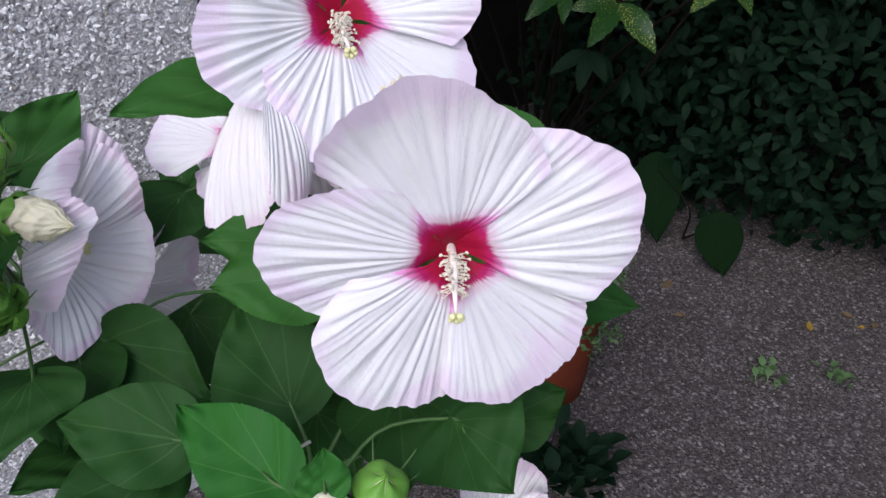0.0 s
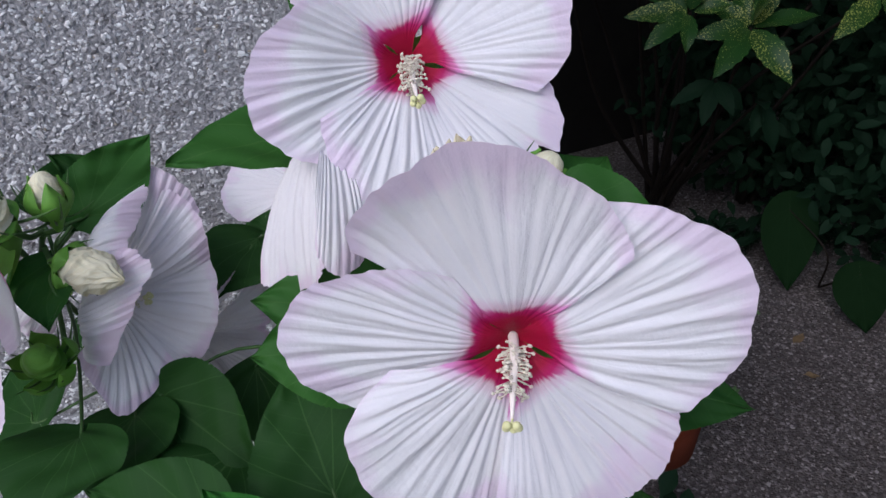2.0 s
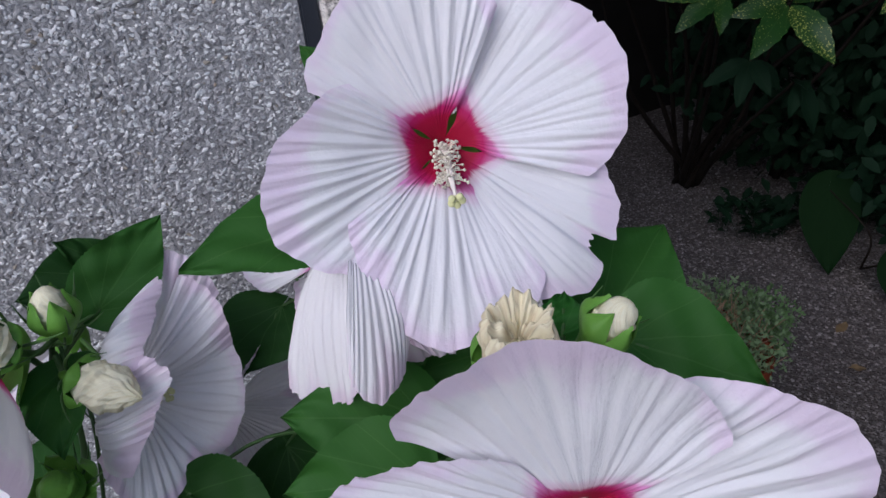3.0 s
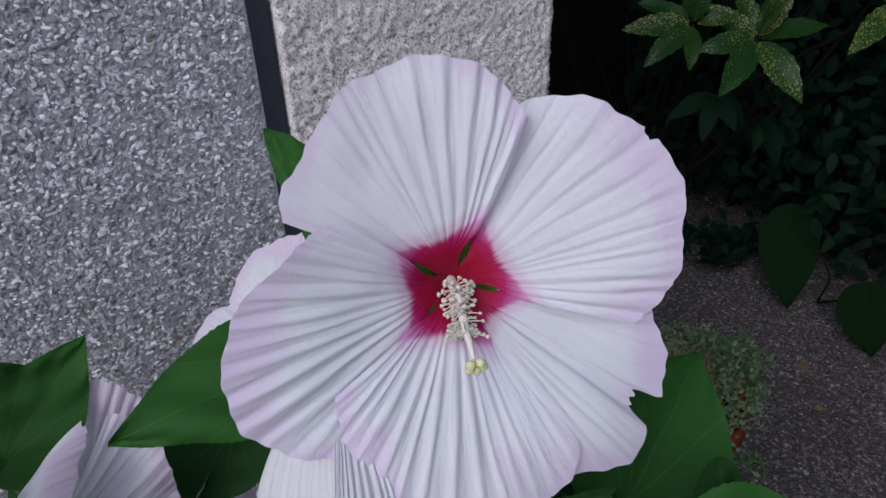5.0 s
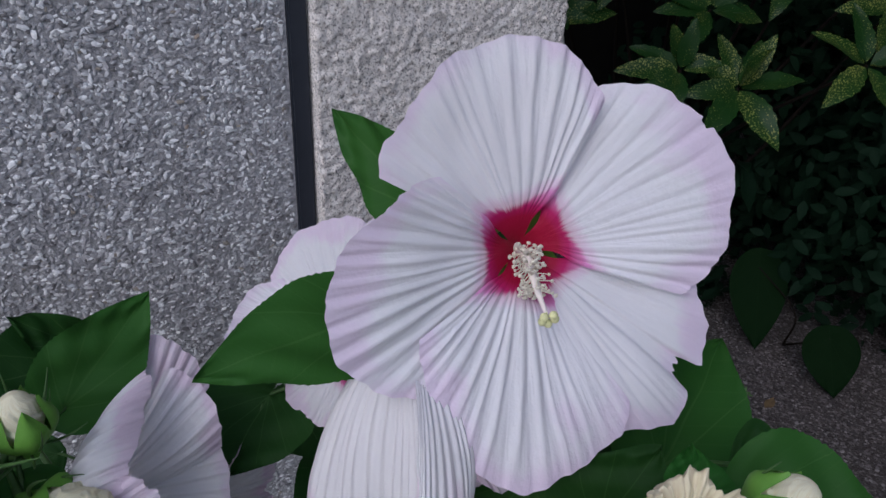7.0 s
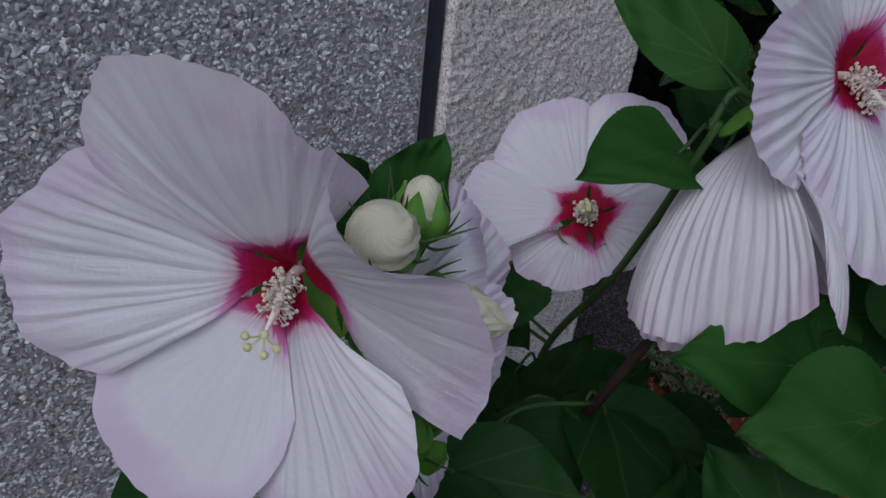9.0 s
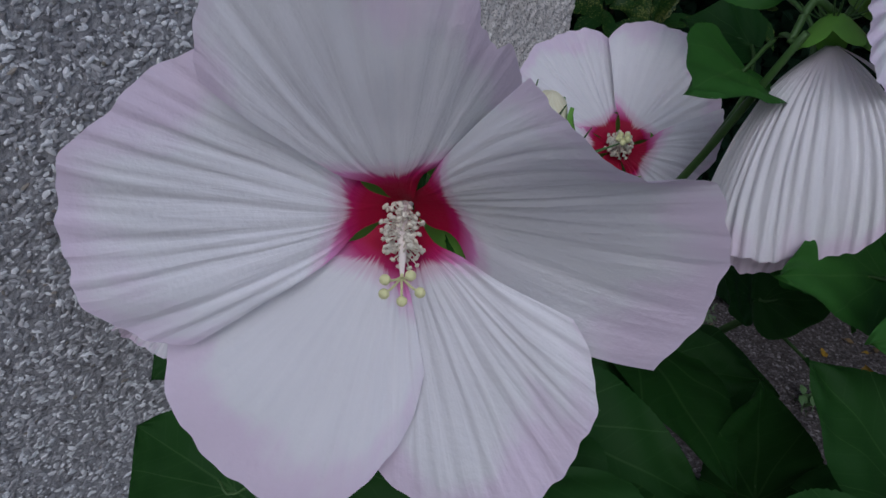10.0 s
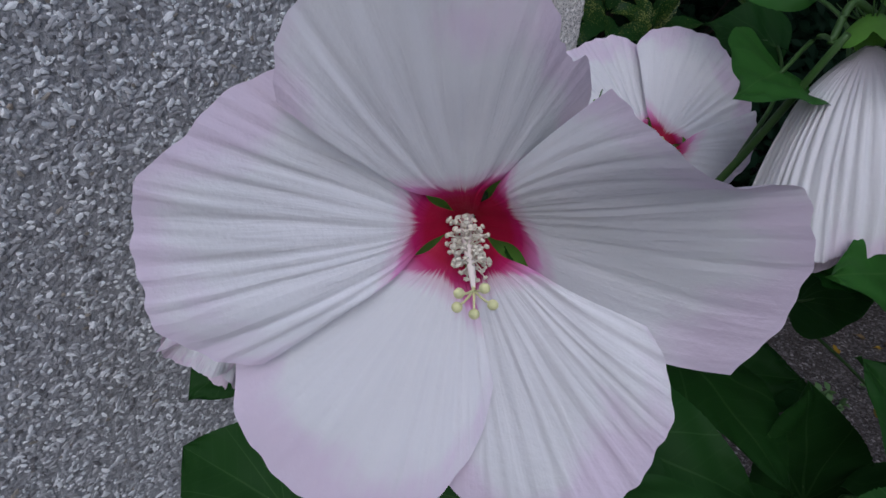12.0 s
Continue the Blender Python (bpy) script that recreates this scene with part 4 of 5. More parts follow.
def bud(label, base, axis, r, length, cover, seed, mat=None, crumple=0.0, bracts=9, point=2.6, spread=0.0):
    x, y, z = axes(axis, (0.3, 0.8, 0.52))
    inner = r * (0.62 if cover > 1.05 else 0.74 if cover > 0.7 else 1.0)
    tall = length * (0.8 if cover > 1.05 else 1.0)
    ob = thing("hibiscus_bud", label, "flower bud", "hibiscus buds")
    ob.matrix_world = LEVEL @ basis(x, y, z, base)
    if crumple > 0.6:
        part("withered_petals", withered_mesh(inner, tall, seed), mat or BUD, ob, "crumpled cream petals")
    else:
        part("rolled_petals", swirl_mesh(inner, tall, seed, crumple, point), mat or BUD, ob, "cream rolled petals")
    sep = sepal_mesh(r * 1.1, length * cover, seed, 8.0 if cover > 1.05 else 4.5 if cover > 0.7 else 3.4)
    for k in range(5):
        s = part("sepal", sep, CALYX, ob, "green sepal" if k == 0 else "")
        s.rotation_euler = (0, radians(spread), radians(72 * k + 13 * seed))
    v, f = tube([(0, 0, -0.012), (0, 0, -0.004), (0, 0, 0.004)], [0.0022, r * 0.4, r * 0.75], 8, 12)
    part("receptacle", mesh_from("receptacle", v, f), CALYX, ob)
    add_bracts(ob, bracts, r * 0.4, -0.002, seed)
    return ob


bud_up = bud("green hibiscus bud with a cream tip showing", (0.122, 0.558, 0.815), (0.05, -0.12, 0.99), 0.0135, 0.031, 1.0, 1)
bud_ball = bud("round cream hibiscus bud about to open", (0.094, 0.545, 0.823), (-0.38, -0.52, 0.76), 0.0150, 0.026, 0.45, 2)
bud_tip = bud("cream pointed hibiscus bud leaning outward", (0.117, 0.550, 0.783), (0.66, -0.74, -0.12), 0.0155, 0.046, 0.34, 3, None, 0.26, 9, 1.8)
bud_right = bud("half-open cream hibiscus bud in green sepals", (0.331, 0.333, 0.855), (0.42, -0.46, 0.78), 0.0118, 0.024, 0.95, 4, None, 0.0, 3)
bud_spent = bud("withered crumpled cream hibiscus flower", (0.297, 0.339, 0.853), (-0.02, -0.20, 0.97), 0.0175, 0.029, 0.50, 5, SPENT, 0.75, 0)
bud_low = bud("plump green hibiscus bud low on the plant", (0.216, 0.268, 0.688), (0.05, -0.35, 0.93), 0.0150, 0.030, 1.12, 6)
bud_low_cream = bud("small cream hibiscus bud beside a green bud", (0.187, 0.272, 0.690), (-0.1, -0.4, 0.9), 0.0130, 0.024, 0.6, 7)
bud_hidden = bud("green hibiscus bud with spread pointed sepals", (0.091, 0.521, 0.731), (-0.25, -0.55, 0.80), 0.0150, 0.029, 0.98, 8, CALYX, 0.0, 9, 2.0, 24.0)


# ---- the hibiscus: canes, stalks and leaves ----
plant = thing("hibiscus_plant", "tall hibiscus plant with broad green heart-shaped leaves", "plant")
plant.matrix_world = LEVEL @ Matrix.Translation((0.38, 0.70, 0.0))
CANES = []


def cane(points, radii, mat, label="", keep=True):
    v, f = tube(points, [0.66 * q for q in radii] if keep else radii, 40, 10, 0.03, len(CANES))
    o = np.array((0.38, 0.70, 0.0))
    part("stem", mesh_from("stem", [np.asarray(p) - o for p in v], f), mat, plant, label)
    if keep:
        CANES.append(bezier(points, 60))


def stalk(a, b, sag=(0, 0, -0.012), r=0.0019):
    a, b = np.asarray(a, dtype=float), np.asarray(b, dtype=float)
    cane([a, (a + b) / 2 + np.asarray(sag), b], [r * 1.15, r], STEM, "", False)


cane([(0.36, 0.70, 0.0), (0.26, 0.71, 0.35), (0.135, 0.68, 0.60), (0.098, 0.618, 0.735), (0.110, 0.572, 0.800)], [0.006, 0.005, 0.004, 0.0032, 0.0026], STEM, "green stem")
cane([(0.38, 0.70, 0.0), (0.375, 0.68, 0.40), (0.345, 0.655, 0.58), (0.295, 0.560, 0.74), (0.268, 0.503, 0.862)], [0.007, 0.006, 0.005, 0.004, 0.003], STEM)
cane([(0.40, 0.69, 0.0), (0.44, 0.62, 0.40), (0.42, 0.48, 0.65), (0.355, 0.375, 0.79), (0.315, 0.345, 0.855)], [0.007, 0.006, 0.005, 0.004, 0.003], STEM)
cane([(0.39, 0.71, 0.0), (0.34, 0.64, 0.45), (0.265, 0.535, 0.66), (0.285, 0.505, 0.76), (0.30, 0.50, 0.83)], [0.008, 0.0065, 0.0055, 0.0045, 0.003], BARK, "brown woody stem")
cane([(0.37, 0.69, 0.0), (0.30, 0.62, 0.30), (0.22, 0.47, 0.55), (0.212, 0.345, 0.635), (0.205, 0.30, 0.655)], [0.006, 0.005, 0.004, 0.0032, 0.0028], STEM)
stalk((0.3535, 0.500, 0.8745), (0.285, 0.520, 0.80))
stalk((0.311, 0.321, 0.793), (0.345, 0.375, 0.80), (0.004, 0.004, -0.006))
stalk((0.087, 0.593, 0.797), (0.105, 0.595, 0.768))
stalk((0.295, 0.498, 0.869), (0.272, 0.510, 0.855), (0.0, 0.004, 0.012))
stalk((0.306, 0.605, 0.757), (0.30, 0.565, 0.73))
stalk((0.110, 0.612, 0.747), (0.099, 0.612, 0.742), (0, 0, 0))
stalk((0.185, 0.604, 0.671), (0.122, 0.668, 0.63), (-0.01, 0, -0.01))
stalk((0.092, 0.767, 0.681), (0.125, 0.672, 0.62), (0, 0.0, 0.02))
stalk((0.122, 0.559, 0.804), (0.110, 0.573, 0.798), (0, 0, 0))
stalk((0.098, 0.551, 0.814), (0.110, 0.572, 0.80), (0, 0, -0.004))
stalk((0.110, 0.558, 0.784), (0.107, 0.583, 0.785), (0, 0, -0.004))
stalk((0.315, 0.331, 0.854), (0.316, 0.346, 0.852), (0, 0, -0.004))
stalk((0.301, 0.338, 0.858), (0.318, 0.348, 0.845), (0, 0, -0.004))
stalk((0.2155, 0.272, 0.678), (0.205, 0.30, 0.655), (0, 0, -0.006))
stalk((0.188, 0.277, 0.680), (0.205, 0.30, 0.655), (0, 0, -0.006))
stalk((0.322, 0.290, 0.522), (0.25, 0.50, 0.48), (0, 0, -0.03))
stalk((0.0935, 0.527, 0.722), (0.099, 0.614, 0.740), (0, 0, -0.015))
cane([(0.176, 0.357, 0.655), (0.196, 0.353, 0.659), (0.216, 0.348, 0.664)], [0.0014, 0.0012], DRYTWIG, "pale dry twig", False)


def leaf_mesh(length, width, fold, droop, twist, seed, heart=0.85, teeth=0.016, nu=58, nv=25, curl=0.0):
    """Ovate heart-shaped blade, its base at the origin, midrib along x, upper face +z."""
    rng = np.random.RandomState(seed)
    ph = rng.uniform(0, 6.28, 5)
    verts, uvs = [], []
    for i in range(nu):
        u = i / (nu - 1)
        w = max(0.0, 1 - (1 - u / 0.34) ** 2.3) ** 0.5 if u < 0.34 else max(0.0, 1 - ((u - 0.34) / 0.66) ** 1.6) ** 1.10
        tooth = 1 + teeth * 2.2 * (abs(((u * 25) % 1) - 0.5) * 2 - 0.5) * (1 if u > 0.08 else 0)
        for j in range(nv):
            v = 2 * j / (nv - 1) - 1
            y = 0.5 * width * w * v * (tooth if abs(v) > 0.9 else 1.0)
            x = length * (u - heart * 0.20 * (abs(v) ** 1.3) * (1 - u) ** 2.2)
            z = fold * abs(y) - droop * length * u * u + 0.0022 * math.sin(9 * u + ph[0]) * v * abs(v) + 0.0010 * math.sin(14 * u + 5 * v + ph[1])
            z += twist * y * u + 0.0009 * math.cos(22 * u - 9 * abs(v) + ph[2]) * abs(v) - curl * y * y / max(width, 1e-3)
            verts.append((x, y, z))
            uvs.append((u, 0.5 + 0.5 * v * w * width / length))
    return mesh_from("leaf", verts, grid_faces(nu, nv), True, uvs)


LEAF_COUNT = [0]


def leaf(base, tip, width, face=(-0.35, -0.45, 0.82), mat=None, fold=0.18, droop=0.16, twist=0.0, label="", petiole=True, to=None):
    LEAF_COUNT[0] += 1
    seed = LEAF_COUNT[0]
    base, tip = np.asarray(base, dtype=float), np.asarray(tip, dtype=float)
    x = tip - base
    length = np.linalg.norm(x)
    x = x / length
    face = np.asarray(face, dtype=float)
    z = unit(face - x * (face @ x))
    # the blade sags, so its chord is raised to keep the tip in place
    sag = math.atan(droop)
    xr = unit(x * math.cos(sag) + z * math.sin(sag))
    zr = unit(z * math.cos(sag) - x * math.sin(sag))
    y = np.cross(zr, xr)
    me = leaf_mesh(length * math.cos(sag), width, fold, droop, twist, seed)
    ob = part("leaf", me, mat or LEAF, plant, label)
    o = Vector((0.38, 0.70, 0.0))
    ob.matrix_local = Matrix.Translation(-o) @ basis(xr, y, zr, base)
    if petiole:
        best = min((p for line in CANES for p in line), key=lambda p: np.linalg.norm(p - base) + 0.35 * max(0, p[2] - base[2] + 0.02))
        if to is not None:
            best = np.asarray(to, dtype=float)
        inv = np.array((basis(xr, y, zr, base)).inverted())
        def local(p):
            return inv[:3, :3] @ np.asarray(p) + inv[:3, 3]
        mid = (best + base) / 2 + np.array((0, 0, 0.012)) - xr * 0.012
        v, f = tube([local(best), local(mid), (-0.002, 0, -0.0004), (0.012, 0, -0.0006)], [0.0017, 0.0014, 0.0013, 0.0006], 14, 6)
        part("petiole", mesh_from("petiole", v, f), STEM, ob)
    return ob


leaf((0.286, 0.532, 0.833), (0.193, 0.527, 0.840), 0.063, face=(-0.04, -0.45, 0.89), droop=0.16, mat=FRESH, to=(0.270, 0.506, 0.856))
leaf((0.138, 0.605, 0.790), (0.197, 0.632, 0.828), 0.055, face=(-0.2, -0.95, 0.3), mat=FRESH)
leaf((0.111, 0.570, 0.780), (0.098, 0.512, 0.762), 0.052, face=(-0.3, -0.7, 0.6), mat=FRESH)
leaf((0.150, 0.645, 0.786), (0.090, 0.640, 0.798), 0.066, face=(-0.3, -0.6, 0.7))
leaf((0.155, 0.655, 0.790), (0.125, 0.660, 0.822), 0.030, face=(-0.3, -0.6, 0.7))
leaf((0.256, 0.635, 0.714), (0.207, 0.604, 0.688), 0.085)
leaf((0.144, 0.540, 0.662), (0.190, 0.455, 0.630), 0.080, face=(-0.45, -0.35, 0.82))
leaf((0.217, 0.372, 0.676), (0.221, 0.443, 0.721), 0.086, face=(-0.3, -0.6, 0.74), droop=0.10)
leaf((0.175, 0.302, 0.700), (0.152, 0.380, 0.715), 0.055, mat=YOUNG, droop=0.05)
leaf((0.149, 0.381, 0.685), (0.092, 0.443, 0.691), 0.064)
leaf((0.089, 0.509, 0.678), (0.049, 0.458, 0.665), 0.091)
leaf((0.122, 0.541, 0.655), (0.088, 0.476, 0.636), 0.085)
leaf((0.143, 0.419, 0.637), (0.067, 0.418, 0.649), 0.068)
leaf((0.100, 0.493, 0.611), (0.049, 0.475, 0.624), 0.046)
leaf((0.178, 0.480, 0.635), (0.108, 0.431, 0.633), 0.080)
leaf((0.285, 0.430, 0.748), (0.213, 0.467, 0.762), 0.068, face=(-0.55, -0.45, 0.70), mat=FRESH, droop=0.08)
leaf((0.355, 0.325, 0.735), (0.437, 0.265, 0.710), 0.060)
leaf((0.343, 0.303, 0.632), (0.387, 0.283, 0.650), 0.057)
leaf((0.250, 0.412, 0.616), (0.243, 0.339, 0.607), 0.068)
leaf((0.396, 0.414, 0.760), (0.480, 0.446, 0.792), 0.097, face=(-0.3, -0.7, 0.6), mat=FRESH)
leaf((0.364, 0.352, 0.821), (0.408, 0.304, 0.803), 0.068, mat=FRESH)
leaf((0.331, 0.354, 0.842), (0.344, 0.370, 0.849), 0.025, mat=YOUNG)
leaf((0.360, 0.430, 0.750), (0.318, 0.471, 0.737), 0.068)
leaf((0.338, 0.550, 0.873), (0.323, 0.635, 0.912), 0.049, face=(-0.82, -0.45, 0.34), droop=0.06, mat=FRESH)
leaf((0.416, 0.570, 0.821), (0.403, 0.620, 0.829), 0.068)
leaf((0.294, 0.549, 0.628), (0.196, 0.443, 0.640), 0.072)
leaf((0.284, 0.545, 0.615), (0.319, 0.467, 0.632), 0.072)
leaf((0.345, 0.535, 0.588), (0.390, 0.460, 0.575), 0.075)
leaf((0.257, 0.439, 0.590), (0.244, 0.460, 0.681), 0.074, face=(-0.75, -0.45, 0.45), droop=0.06)
leaf((0.262, 0.388, 0.756), (0.198, 0.421, 0.755), 0.068, face=(-0.5, -0.5, 0.7), mat=FRESH, droop=0.08)
leaf((0.339, 0.454, 0.750), (0.288, 0.431, 0.708), 0.057, mat=FRESH)
leaf((0.312, 0.467, 0.722), (0.286, 0.487, 0.725), 0.034, mat=YOUNG)
leaf((0.343, 0.570, 0.609), (0.349, 0.552, 0.644), 0.034)
leaf((0.406, 0.506, 0.634), (0.389, 0.533, 0.658), 0.057)
leaf((0.038, 0.671, 0.588), (0.020, 0.745, 0.600), 0.097)
leaf((0.123, 0.559, 0.594), (0.065, 0.620, 0.584), 0.080)
leaf((0.111, 0.811, 0.583), (0.066, 0.818, 0.561), 0.051)
leaf((0.411, 0.410, 0.580), (0.412, 0.417, 0.620), 0.051, mat=YELLOW, label="yellowing dying leaf")
leaf((0.292, 0.704, 0.646), (0.293, 0.625, 0.632), 0.080)
leaf((0.293, 0.768, 0.654), (0.301, 0.794, 0.695), 0.046)
leaf((0.381, 0.478, 0.722), (0.368, 0.427, 0.712), 0.068)
leaf((0.338, 0.403, 0.761), (0.372, 0.400, 0.805), 0.068)
leaf((0.352, 0.491, 0.670), (0.362, 0.448, 0.685), 0.068)
leaf((0.399, 0.375, 0.798), (0.417, 0.356, 0.795), 0.046)
leaf((0.327, 0.638, 0.543), (0.383, 0.630, 0.610), 0.057)
leaf((0.387, 0.593, 0.586), (0.323, 0.590, 0.563), 0.068)
leaf((0.328, 0.667, 0.566), (0.257, 0.633, 0.553), 0.080)
leaf((0.313, 0.555, 0.590), (0.341, 0.515, 0.630), 0.068)
leaf((0.263, 0.571, 0.563), (0.247, 0.611, 0.605), 0.057)
leaf((0.218, 0.572, 0.630), (0.223, 0.508, 0.586), 0.091)
leaf((0.293, 0.439, 0.573), (0.233, 0.394, 0.567), 0.091)
leaf((0.287, 0.350, 0.663), (0.246, 0.285, 0.647), 0.085)
leaf((0.296, 0.299, 0.668), (0.294, 0.240, 0.656), 0.085)
leaf((0.187, 0.269, 0.710), (0.201, 0.295, 0.716), 0.030, mat=YOUNG)


# ---- the spotted shrub and the dark shrubs ----
def blade_mesh(length, width, fold, droop, seed, nu=14, nv=7):
    ph = np.random.RandomState(seed).uniform(0, 6.28, 3)
    verts, uvs = [], []
    for i in range(nu):
        u = i / (nu - 1)
        w = math.sin(math.pi * u ** 0.85) ** 0.8 if 0 < u < 1 else 0.0
        for j in range(nv):
            v = 2 * j / (nv - 1) - 1
            y = 0.5 * width * w * v * (1 + (0.06 * (-1) ** i if abs(v) > 0.9 else 0))
            z = fold * abs(y) - droop * length * u * u + 0.002 * math.sin(9 * u + ph[0]) * v
            verts.append((length * u, y, z))
            uvs.append((u, 0.5 + 0.5 * v * w * width / length))
    return mesh_from("leaf", verts, grid_faces(nu, nv), True, uvs)


def shrub_stems(parent, foot, heads, r, mat, seed):
    rng = np.random.RandomState(seed)
    for h in heads:
        h = np.asarray(h, dtype=float)
        mid = (np.asarray(foot) + h) / 2 + rng.uniform(-0.06, 0.06, 3)
        v, f = tube([np.asarray(foot) + rng.uniform(-0.03, 0.03, 3) * (1, 1, 0), mid, h], [r, r * 0.6, r * 0.35], 16, 6)
        part("branch", mesh_from("branch", v, f), mat, parent)


AUC_BLADES = [blade_mesh(0.125, 0.046, 0.25, 0.22, 1), blade_mesh(0.105, 0.042, 0.2, 0.3, 2), blade_mesh(0.085, 0.034, 0.3, 0.15, 3)]
for m_ in AUC_BLADES:
    m_.materials.append(AUCUBA)


# same blades in near-black, painting the shade on the lower inner sprays
SHADED_BLADES = [q.copy() for q in AUC_BLADES]
for m_ in SHADED_BLADES:
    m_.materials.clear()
    m_.materials.append(DEEP_SHADE_LEAF)


def rosette(parent, centre, facing, count, seed, scale=1.0):
    rng = np.random.RandomState(seed)
    x, y, z = axes(facing, (0.2, 0.3, 0.93))
    for k in range(count):
        a = 2 * math.pi * k * 0.382 + rng.uniform(-0.25, 0.25)
        lift = radians(rng.uniform(2, 22) + (34 if k % 3 == 2 else 0))
        d = unit((math.cos(a) * x + math.sin(a) * y) * math.cos(lift) + z * math.sin(lift))
        n = unit(z - d * (z @ d))
        s = np.cross(n, d)
        ob = part("leaf", AUC_BLADES[rng.randint(2) if k % 3 != 2 else 2], None, parent)
        ob.matrix_world = basis(d, s, n, np.asarray(centre) + d * 0.008) @ Matrix.Scale(scale * rng.uniform(0.8, 1.1), 4)


def spray(parent, centre, tips, facing, seed, blades):
    """A rosette whose blades end at given places."""
    rng = np.random.RandomState(seed)
    c = np.asarray(centre, dtype=float)
    for k, tip in enumerate(tips):
        d = np.asarray(tip) - c
        long = np.linalg.norm(d)
        d = d / long
        n = unit(np.asarray(facing) + rng.normal(size=3) * 0.18)
        n = unit(n - d * (n @ d))
        me = blades[k % 2 if long > 0.085 else 2]
        ob = part("leaf", me, None, parent)
        # the blade sags, so it leaves the shoot a little higher than its tip
        sag = 0.2
        x, z = unit(d * math.cos(sag) + n * math.sin(sag)), unit(n * math.cos(sag) - d * math.sin(sag))
        ob.matrix_world = basis(x, np.cross(z, x), z, c + d * 0.006) @ Matrix.Scale(long / (0.125, 0.105, 0.085)[k % 2 if long > 0.085 else 2], 4)


aucuba = thing("spotted_laurel", "glossy green spotted laurel shrub speckled with yellow", "shrub")
HEADS = [(1.42, 1.18, 0.74), (1.62, 1.14, 0.78), (1.30, 1.32, 0.80), (1.50, 1.30, 0.86), (1.74, 0.98, 0.74), (1.76, 1.22, 0.92), (1.16, 1.36, 0.72), (1.38, 1.42, 0.92), (1.60, 1.42, 1.00), (1.92, 1.06, 0.86), (1.22, 1.48, 0.88)]
HEADS = [tuple(LEVEL @ Vector(h)) for h in HEADS]
for k, h in enumerate(HEADS):
    rosette(aucuba, h, (-0.42, -0.55, 0.72) if k % 2 else (-0.3, -0.7, 0.65), 10, 40 + k, 0.95)
FRONT = [
    ((1.374, 1.072, 0.629), [(1.474, 1.000, 0.652), (1.363, 0.954, 0.553), (1.255, 1.043, 0.558), (1.272, 1.114, 0.622), (1.314, 1.160, 0.682), (1.445, 1.090, 0.710), (1.380, 1.145, 0.715), (1.36, 1.02, 0.72), (1.42, 1.05, 0.73)]),
    ((1.256, 1.130, 0.664), [(1.151, 1.195, 0.660), (1.154, 1.135, 0.616), (1.205, 1.083, 0.606), (1.200, 1.205, 0.700), (1.314, 1.085, 0.675), (1.26, 1.12, 0.755), (1.30, 1.20, 0.73)]),
    ((1.562, 0.930, 0.690), [(1.449, 0.931, 0.626), (1.551, 0.851, 0.625), (1.565, 0.99, 0.79), (1.66, 0.90, 0.70), (1.49, 1.01, 0.74), (1.62, 0.87, 0.75)]),
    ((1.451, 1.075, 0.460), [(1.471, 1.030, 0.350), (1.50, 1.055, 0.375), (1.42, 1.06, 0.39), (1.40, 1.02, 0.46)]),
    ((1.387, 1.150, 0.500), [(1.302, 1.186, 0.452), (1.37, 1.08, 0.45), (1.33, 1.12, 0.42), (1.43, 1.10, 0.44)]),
]
for k, (h, tips) in enumerate(FRONT):
    spray(aucuba, h, tips, (-0.42, -0.55, 0.72), 80 + k, AUC_BLADES if k < 3 else SHADED_BLADES)
HEADS += [h for h, tips in FRONT]
shrub_stems(aucuba, (1.60, 1.48, 0.0), HEADS, 0.009, SHADED_BARK, 5)


def foliage(count, centre, radii, size, seed, facing=(-0.5, -0.5, 0.6), shell=0.55):
    """Many leaves in one mesh over an uneven rounded mass."""
    rng = np.random.RandomState(seed)
    bl = [blade_mesh(1.0, 0.46, 0.25, 0.2, s, 7, 3) for s in range(3)]
    data = []
    for b_ in bl:
        vv = np.array([q.co[:] for q in b_.vertices])
        ff = [tuple(p.vertices) for p in b_.polygons]
        uu = np.zeros((len(vv), 2))
        for lp, l in zip(b_.loops, b_.uv_layers[0].data):
            uu[lp.vertex_index] = l.uv[:]
        data.append((vv, ff, uu))
        bpy.data.meshes.remove(b_)
    verts, faces, uvs = [], [], []
    for k in range(count):
        p = unit(rng.normal(size=3)) * rng.uniform(shell, 1.0) * np.asarray(radii)
        p = p * (1 + 0.25 * noise.noise(Vector(p * 6)))
        c = np.asarray(centre) + p
        if c[2] < 0.02:
            continue
        n = unit(unit(p / np.asarray(radii)) * 0.6 + np.asarray(facing) + rng.normal(size=3) * 0.45)
        d = unit(np.cross(n, rng.normal(size=3)))
        d = unit(d + np.array((0, 0, -0.35)))
        n = unit(n - d * (n @ d))
        vv, ff, uu = data[rng.randint(3)]
        w = vv * size * rng.uniform(0.7, 1.25)
        o = len(verts)
        verts += list(c + w[:, :1] * d + w[:, 1:2] * np.cross(n, d) + w[:, 2:] * n)
        uvs += list(uu)
        faces += [tuple(i + o for i in q) for q in ff]
    return mesh_from("foliage", verts, faces, True, uvs)


